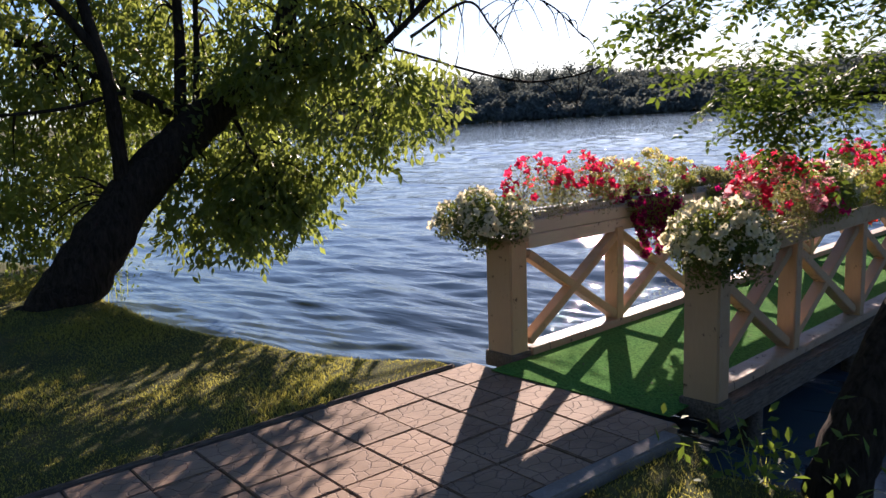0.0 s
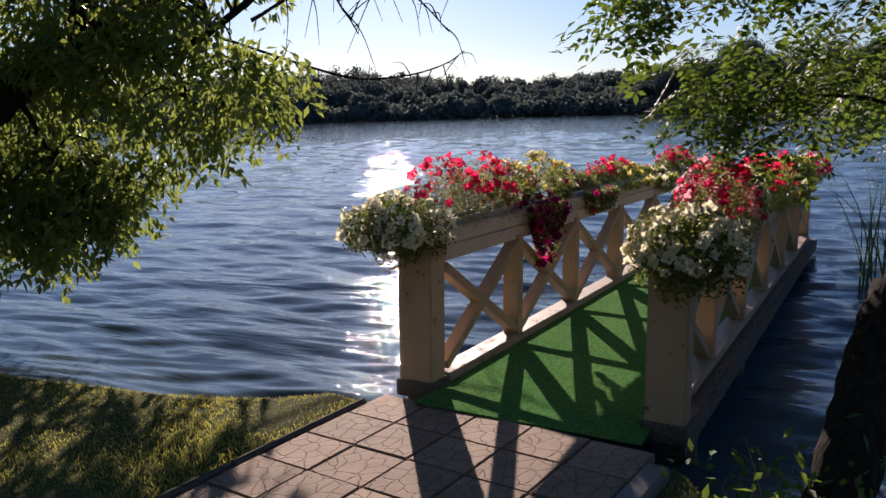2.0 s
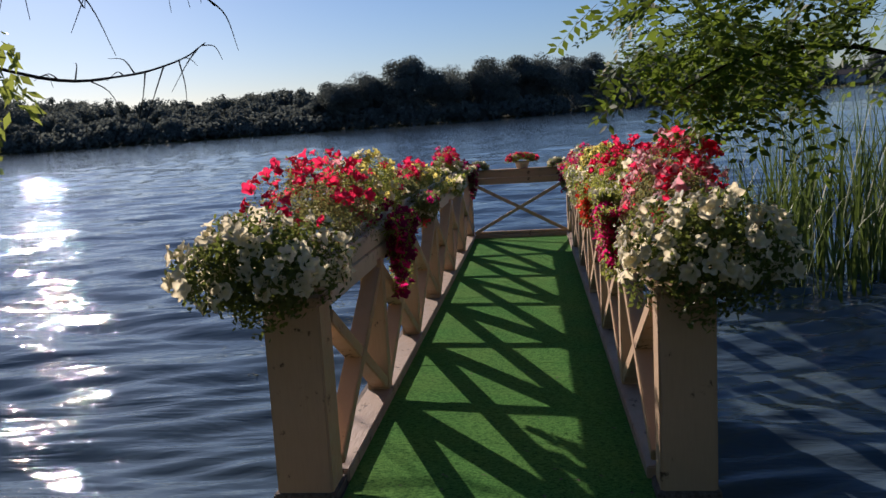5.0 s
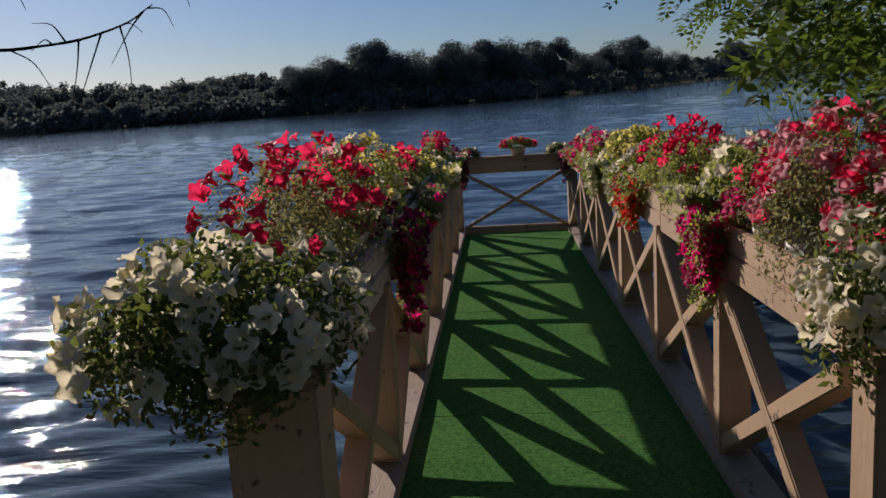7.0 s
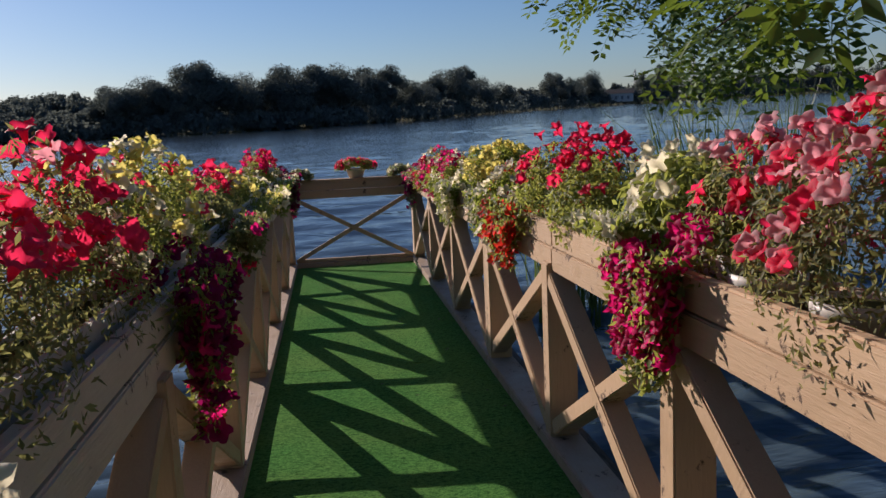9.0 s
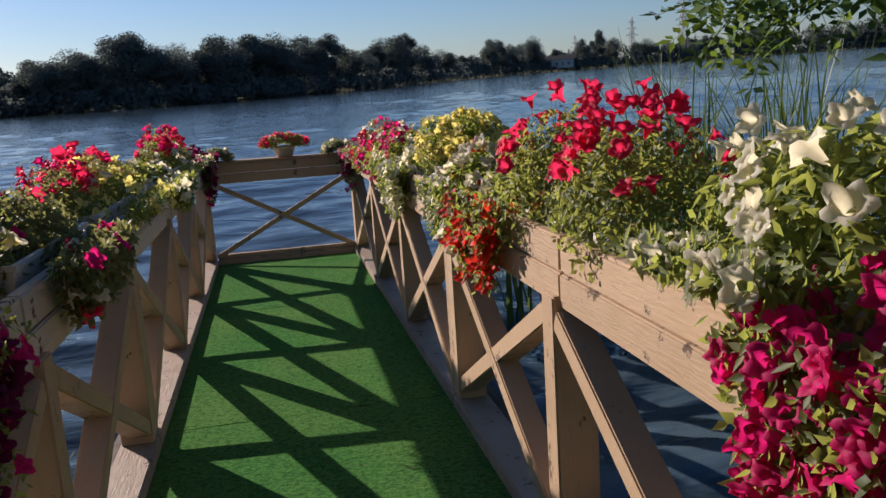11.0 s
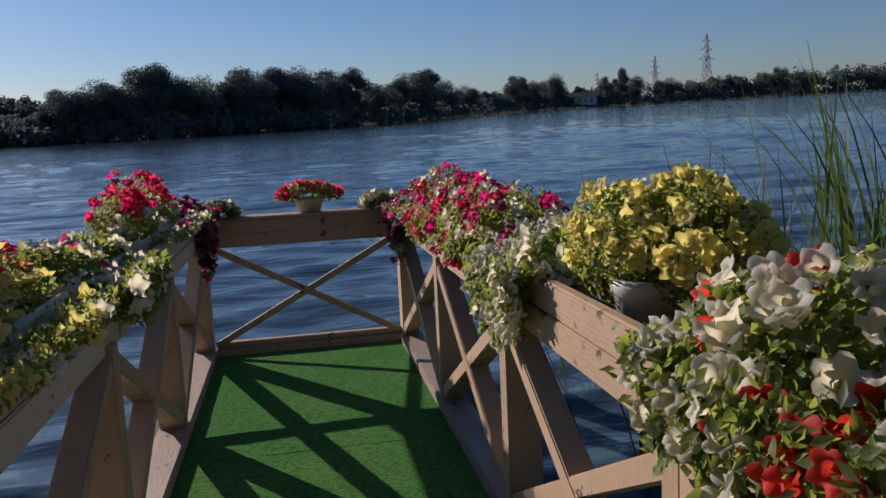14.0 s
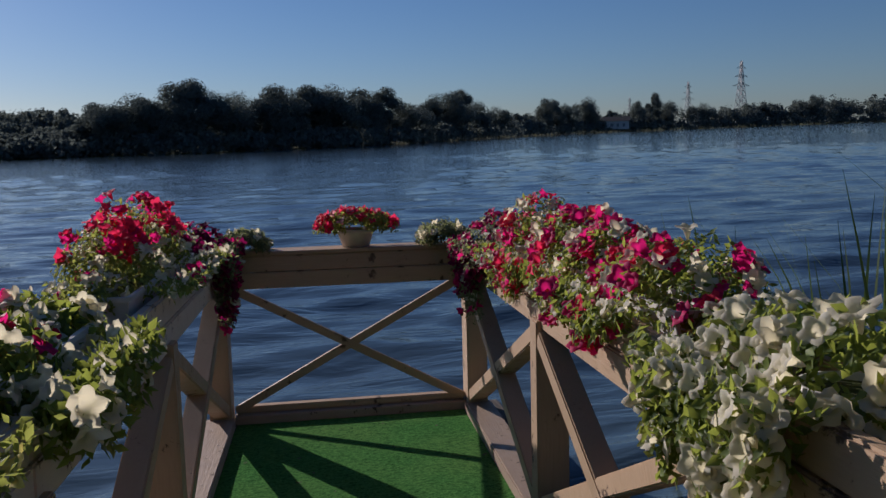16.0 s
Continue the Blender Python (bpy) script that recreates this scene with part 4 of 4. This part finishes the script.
    for c, r, n in sprays:
        for b in in_blob(rng, c, r, int(n * 0.85)):
            w = np.array([rng.normal(-0.35, 0.6), rng.normal(-0.2, 0.6), rng.normal(-0.2, 0.3)])
            p, q, u = pinnate(rng, b, w, int(rng.integers(6, 9)), rng.uniform(0.2, 0.31))
            P.append(p), Wy.append(q), N.append(u)
            stems.append(tube([p[0] - (p[2] - p[0]), p[len(p) // 2], p[-1]], [0.0018, 0.0014, 0.0008], 3))
    P, Wy, N = np.concatenate(P), np.concatenate(Wy), np.concatenate(N)
    V, F = leaves(P, Wy, N, 0.058 * rng.uniform(0.8, 1.15, len(P)), 0.029 * rng.uniform(0.8, 1.1, len(P)), 0.12)
    part("crown", mesh_of("crown", V, F, LEAF_PINNATE), tree, "feathery leaves of paired oval leaflets")
    V, F = join(stems)
    part("leaf_stalk", mesh_of("leaf_stalk", V, F.astype(np.int32), LEAF_PINNATE), tree)["kind"] = "stuff"


def blade_mesh(rng, n, spread, h0, h1, width, lean=0.25, bend=0.2, segs=4):
    """Upright tapering blades that bow over: verts and quads."""
    V, F = [], []
    for i in range(n):
        x, y = rng.normal(scale=spread, size=2)
        h = rng.uniform(h0, h1)
        an, ln = rng.uniform(0, 2 * math.pi), rng.uniform(0, lean)
        dx, dy = math.cos(an), math.sin(an)
        fa = an + math.pi / 2 + rng.normal(scale=0.5)
        wx, wy = math.cos(fa), math.sin(fa)
        bd = rng.uniform(0, bend) ** 1.3
        o = len(V)
        for k in range(segs + 1):
            t = k / segs
            w = width * (1 - t ** 2.2) * rng.uniform(0.9, 1.1) * 0.5 + 0.0006
            off = h * (ln * t + bd * t ** 3)
            p = (x + dx * off, y + dy * off, h * t * (1 - 0.35 * bd * t * t))
            V += [(p[0] - wx * w, p[1] - wy * w, p[2]), (p[0] + wx * w, p[1] + wy * w, p[2])]
        F += [(o + 2 * k, o + 2 * k + 1, o + 2 * k + 3, o + 2 * k + 2) for k in range(segs)]
    return V, np.array(F, dtype=np.int32)


def build_reeds():
    rng = np.random.default_rng(21)
    spots = [(1.62, 5.9, 20), (1.95, 5.8, 32), (2.6, 5.7, 90), (2.95, 6.2, 90), (2.4, 7.0, 36), (3.5, 5.6, 90), (4.1, 6.4, 90), (1.85, 7.5, 12), (3.0, 4.9, 22), (3.6, 7.4, 36), (4.9, 5.6, 60)]
    for x, y, n in spots:
        ob = new("reed_clump")
        ob.location = (x, y, WATER_Z - 0.25)
        for k in range(n):
            V, F = blade_mesh(rng, 1, 0.16, *((1.3, 2.3) if x > 2.9 else (0.9, 1.85)), 0.023, 0.25, 0.5, 6)
            part("blade", mesh_of("blade", V, F, REED), ob)
        tagged(ob, "clump of tall green reeds standing in the shallow water", "reeds", "reeds beside the pier")


def build_grass():
    rng = np.random.default_rng(31)
    n = 170000
    x = rng.uniform(-8.5, -0.55, n)
    depth = rng.uniform(0, 1, n) ** 1.15 * 5.0
    y = shore_y(x) + 0.12 - depth
    keep = x < (-0.875 + 0.096 * y)
    xr = rng.uniform(0.75, 3.4, 22000)
    yr = shore_y(xr) + 0.1 - rng.uniform(0, 1, 22000) ** 1.2 * 3.0
    kr = xr > (0.96 + 0.096 * yr)
    x, y = np.concatenate([x[keep], xr[kr]]), np.concatenate([y[keep], yr[kr]])
    z = ground_z(x, y) - 0.006
    ok = z > WATER_Z - 0.03
    x, y, z = x[ok], y[ok], z[ok]
    n = len(x)
    edge = np.exp(-np.abs(shore_y(x) - y) / 0.22)
    patch = 0.7 + 0.5 * (np.sin(x * 2.1 + 1) * np.cos(y * 2.7) + 0.5 * np.sin(x * 5.3 + y * 4.1))
    h = rng.uniform(0.015, 0.042, n) * patch.clip(0.5, 1.5) * (1 + 1.6 * edge * rng.uniform(0, 1, n))
    far_left = np.exp(-((x + 5.0) / 1.2) ** 2) * edge
    h *= 1 + 3.5 * far_left * rng.uniform(0, 1, n)
    d = rng.normal(scale=0.55, size=(n, 3))
    d[:, 2] = 1
    V, F = leaves(np.stack([x, y, z], 1), d, unit_vectors(rng, n), h, 0.0045 + h * 0.04, 0.1)
    ob = new("grass", mesh_of("grass", V, F, GRASS))
    tagged(ob, "short trodden lawn grass on the lake bank", "grass", kind="stuff")


def build_weeds():
    rng = np.random.default_rng(41)
    for x, y, h, n in ((1.25, -0.35, 0.30, 60), (1.5, -0.55, 0.35, 70), (2.0, -0.5, 0.45, 80), (1.05, -0.05, 0.22, 40), (2.4, -0.8, 0.5, 80), (1.85, -0.35, 0.35, 60), (1.35, 0.12, 0.3, 50), (-7.2, -0.1, 0.9, 160), (-7.9, 0.4, 1.1, 180), (-8.6, 0.2, 1.2, 180), (-8.2, -1.0, 0.8, 140)):
        t = rng.uniform(0.1, 1, n)
        p = np.stack([rng.normal(scale=0.09 + 0.12 * h, size=n) * (0.4 + t), rng.normal(scale=0.09 + 0.12 * h, size=n) * (0.4 + t), t * h], 1)
        way = unit_vectors(rng, n) + np.array([0, 0, 0.2])
        V, F = leaves(p, way, unit_vectors(rng, n) + np.array([0, 0, 1.2]), 0.07 * rng.uniform(0.6, 1.3, n), 0.03, 0.15)
        ob = thing("weed", "leafy green weed on the dark bank", "plant", "weeds on the bank")
        ob.location = (x, y, float(ground_z(np.array(x), np.array(y))) - 0.01)
        # darker locust leaf colour stands in for the canopy's shade on the weeds
        part("foliage", mesh_of("foliage", V, F, LEAF_PINNATE), ob)["kind"] = "stuff"
        Vs, Fs = blade_mesh(rng, max(5, n // 12), 0.05 + 0.06 * h, h * 0.6, h, 0.006, 0.3, 0.1, 3)
        part("stalk", mesh_of("stalk", Vs, Fs, LEAF_PLANT), ob)["kind"] = "stuff"


# ---- the far shore ----
def far_crown(rng, h, w, n, leaf):
    """A full crown of leaf clumps with an uneven outline: verts and quads."""
    k = int(rng.integers(9, 15))
    c = unit_vectors(rng, k) * rng.uniform(0.35, 0.8, k)[:, None] * np.array([w * 0.5, w * 0.5, h * 0.40]) + np.array([0, 0, h * 0.56])
    r = rng.uniform(0.16, 0.30, k) * w
    i = rng.integers(0, k, n)
    d = unit_vectors(rng, n)
    p = c[i] + d * (r[i] * rng.uniform(0.45, 1.06, n))[:, None] * np.array([1, 1, 0.95])
    u = np.cross(d, unit_vectors(rng, n))
    u /= np.linalg.norm(u, axis=1, keepdims=True) + 1e-9
    d2 = d + rng.normal(scale=0.45, size=d.shape)
    v = np.cross(d2, u)
    v /= np.linalg.norm(v, axis=1, keepdims=True) + 1e-9
    s = leaf * rng.uniform(0.6, 1.3, n)[:, None]
    V = np.stack([p - u * s, p - v * s * 0.7, p + u * s, p + v * s * 0.7], 1).reshape(-1, 3)
    V[:, 2] = np.maximum(V[:, 2], h * 0.06)
    F = (np.arange(n)[:, None] * 4 + np.arange(4)[None]).astype(np.int32)
    return V, F


def polar(az, r):
    return r * math.sin(radians(az)), r * math.cos(radians(az))


def build_far_trees():
    rng, pr = np.random.default_rng(51), random.Random(51)
    variants = []
    for k in range(5):
        V, F = far_crown(rng, 1.0, (0.62, 0.75, 0.9, 0.55, 0.8)[k], 14000, 0.0125)
        # crown colour already carries the painted haze
        crown = mesh_of("crown", V, F, LEAF_FAR_HAZED)
        tv, tf = limb([(0, 0, -0.05), (0.01, 0, 0.25), (-0.01, 0.01, 0.6)], 0.028, 0.012, pr, 4, 7)
        variants.append((crown, mesh_of("trunk", tv, tf, BARK, True)))
    block_trees = [(-14.5, 2.7), (-13.0, 2.9), (-11.6, 3.4), (-10.6, 3.5), (-8.9, 4.05), (-7.6, 4.2), (-6.2, 3.7), (-4.9, 3.4), (-3.6, 3.55), (-2.4, 3.75), (-1.2, 3.6), (0.0, 3.85), (0.9, 3.75),
                   (2.2, 3.1), (3.2, 3.35), (4.3, 3.35), (5.4, 2.4), (6.4, 2.1), (7.6, 2.7), (8.7, 2.9), (9.8, 2.95), (10.9, 2.4), (12.4, 1.75), (14.0, 1.35), (15.7, 2.2), (16.4, 2.0), (17.3, 1.9), (18.6, 2.2), (20.2, 1.3), (22.0, 1.7), (22.9, 2.2), (23.8, 1.8), (26.0, 1.4), (30.0, 1.3), (33.0, 1.6)]
    for i, (az, el) in enumerate(block_trees):
        r = float(far_shore(az)) + pr.uniform(2, 12)
        x, y = polar(az, r)
        z = float(ground_z(np.array(x), np.array(y)))
        h = math.tan(radians(el + 0.22)) * r + 1.45 - z
        tree = thing("far_tree", "tall dark leafy tree on the far shore", "tree", "trees on the far shore")
        crown, trunk = variants[i % 5]
        part("crown", crown, tree)
        part("trunk", trunk, tree)
        wide = pr.uniform(0.85, 1.15) * (1.25 if r < 260 else 1.0)
        tree.matrix_world = pose(x, y, z - 0.1, 0, 0, pr.uniform(0, 360)) @ Matrix.Diagonal((h * wide, h * wide, h, 1))
    pieces = []
    for k in range(760):
        az = pr.uniform(-66, 50) if k % 3 else pr.uniform(-62, -12) if k % 2 else pr.uniform(8, 48)
        deep = pr.uniform(0, 1) ** 1.2 * (60 if az < -8 else 30)
        r = float(far_shore(az)) + 1 + deep
        x, y = polar(az, r)
        z = float(ground_z(np.array(x), np.array(y)))
        top = float(np.interp(az, [-66, -47, -41, -36, -32, -24, -18, -13, -8, 0, 6, 12, 20, 30, 38, 50], [3.0, 3.05, 3.3, 3.45, 3.0, 2.3, 2.55, 2.6, 2.1, 1.9, 1.5, 1.35, 1.3, 1.5, 1.75, 1.7]))
        top *= (0.42 + 0.6 * min(1, deep / 35) if az < 8 else 0.6 + 0.4 * min(1, deep / 20)) * pr.uniform(0.82, 1.06)
        h = max(2.2, math.tan(radians(top)) * r + 1.45 - z)
        w = max(h * pr.uniform(0.55, 0.9), 4.0 + r * 0.006)
        V, F = far_crown(rng, h, w, 900 if r < 330 else 330, 0.19 + r * 0.0008)
        pieces.append((V + np.array([x, y, z - 0.2]), F))
    for k in range(420):
        az = -64 + 112 * (k + pr.uniform(0, 1)) / 420
        r = float(far_shore(az)) + pr.uniform(-1.5, 3)
        x, y = polar(az, r)
        z = max(float(ground_z(np.array(x), np.array(y))), WATER_Z)
        h = pr.uniform(1.6, 3.6) * (1 + r / 700)
        V, F = far_crown(rng, h, h * pr.uniform(1.2, 2.0) + r * 0.006, 110, 0.22 + r * 0.0010)
        pieces.append((V + np.array([x, y, z - 0.3]), F))
    V, F = join(pieces)
    ob = new("far_woods", mesh_of("far_woods", V, F.astype(np.int32), LEAF_FAR_HAZED))
    tagged(ob, "dark wooded far shore with an uneven treeline", "woods", kind="stuff")


def build_sky_blocking_wood():
    """Unseen trees added on the landward side: they block sky light and darken front faces."""
    rng, pr = np.random.default_rng(57), random.Random(57)
    pieces = []
    for k in range(46):
        x, y = -34 + 68 * (k % 23) / 22 + pr.uniform(-1, 1), (-11.5 if k < 23 else -16) + pr.uniform(-1.5, 1.5) - abs(-34 + 68 * (k % 23) / 22) * 0.05
        h = pr.uniform(8, 11.5)
        V, F = far_crown(rng, h, h * 0.75, 900, 0.30)
        pieces.append((V + np.array([x, y, -0.1]), F))
    V, F = join(pieces)
    tagged(new("sky_blocking_wood", mesh_of("sky_blocking_wood", V, F.astype(np.int32), LEAF_TREE)), "unseen leafy trees added on the land side to block sky light", "woods", kind="stuff")


def bars(segments, width):
    pieces = []
    for p, q in segments:
        pieces.append(tube([p, q], [width, width], 4))
    return join(pieces)


STEEL = plain("galvanised_steel", (0.22, 0.23, 0.25), 0.5, 0.6)
PLASTER = plain("pale_plaster", (0.6, 0.58, 0.55), 0.85)


def build_pylon(az, r, el):
    x, y = polar(az, r)
    h = math.tan(radians(el)) * r + 1.5
    tower = thing("pylon", "grey steel lattice power pylon", "pylon", "power line pylons", m=pose(x, y, 0, 0, 0, 25))
    half = lambda z: 0.085 * h * (1 - z / h) ** 1.3 + 0.012 * h
    seg = []
    levels = [h * q for q in (0, 0.14, 0.27, 0.39, 0.5, 0.6, 0.7, 0.8, 0.9, 1.0)]
    for z0, z1 in zip(levels, levels[1:]):
        c0 = [(sx * half(z0), sy * half(z0), z0) for sx, sy in ((-1, -1), (1, -1), (1, 1), (-1, 1))]
        c1 = [(sx * half(z1), sy * half(z1), z1) for sx, sy in ((-1, -1), (1, -1), (1, 1), (-1, 1))]
        for k in range(4):
            seg += [(c0[k], c1[k]), (c0[k], c1[(k + 1) % 4]), (c0[(k + 1) % 4], c1[k]), (c1[k], c1[(k + 1) % 4])]
    V, F = bars(seg, 0.0036 * h)
    part("lattice", mesh_of("lattice", V, F.astype(np.int32), STEEL), tower)
    for z, w in ((0.62, 0.20), (0.76, 0.15), (0.89, 0.11)):
        zz = z * h
        seg = [((-w * h, 0, zz), (w * h, 0, zz)), ((-w * h, 0, zz), (0, 0, zz + 0.05 * h)), ((w * h, 0, zz), (0, 0, zz + 0.05 * h))]
        V, F = bars(seg, 0.0042 * h)
        part("crossarm", mesh_of("crossarm", V, F.astype(np.int32), STEEL), tower)


def build_far_house():
    x, y = polar(20.4, 425)
    house = thing("house", "small pale house behind trees on the far shore", "house", m=pose(x, y, 0.9, 0, 0, -20))
    board("wall", (-7, -4, 0), (7, 4, 4.2), PLASTER, house, 0.05)
    bm = bmesh.new()
    v = [bm.verts.new(p) for p in ((-7.6, -4.6, 4.2), (7.6, -4.6, 4.2), (7.6, 4.6, 4.2), (-7.6, 4.6, 4.2), (-7.6, 0, 6.4), (7.6, 0, 6.4))]
    for f in ((0, 1, 5, 4), (2, 3, 4, 5), (0, 4, 3), (1, 2, 5), (3, 2, 1, 0)):
        bm.faces.new([v[k] for k in f])
    part("roof", from_bm("roof", bm, DARK_WOOD), house)
    for k in (-4.5, -1.5, 1.5, 4.5):
        board("window", (k - 0.6, -4.06, 1.3), (k + 0.6, -3.9, 2.9), STEEL, house, 0.0)


def build_litter():
    """Dry leaf scraps on the carpet and the path."""
    rng = np.random.default_rng(61)
    n = 90
    p = np.stack([rng.uniform(-0.5, 0.62, n), rng.uniform(-1.2, 7.8, n), np.full(n, 0.012)], 1)
    w = unit_vectors(rng, n)
    w[:, 2] *= 0.15
    V, F = leaves(p, w, np.tile([0, 0, 1.0], (n, 1)), rng.uniform(0.012, 0.035, n), rng.uniform(0.006, 0.014, n), 0.2)
    ob = new("leaf_litter", mesh_of("leaf_litter", V, F, DARK_WOOD))
    ob.matrix_world = DECK
    tagged(ob, "dry brown leaf scraps scattered on the carpet", "leaf litter", kind="stuff")


def build_floating():
    """Torn weed drifting beside the pier."""
    rng = np.random.default_rng(67)
    n = 260
    p = np.stack([rng.normal(-1.75, 0.28, n), rng.normal(4.6, 0.7, n), np.full(n, WATER_Z + 0.012)], 1)
    w = unit_vectors(rng, n)
    w[:, 2] *= 0.12
    V, F = leaves(p, w, np.tile([0, 0, 1.0], (n, 1)), rng.uniform(0.02, 0.09, n), rng.uniform(0.008, 0.02, n), 0.1)
    ob = new("floating_weed", mesh_of("floating_weed", V, F, LEAF_GREY))
    tagged(ob, "torn water weed floating beside the pier", "water weed", kind="stuff")


build_litter()
build_floating()
build_left_tree()
build_right_tree()
build_reeds()
build_grass()
build_weeds()
build_far_trees()
build_sky_blocking_wood()
for az, r, el in ((28.6, 640, 4.05), (25.3, 720, 2.9), (21.5, 820, 2.05)):
    build_pylon(az, r, el)
build_far_house()
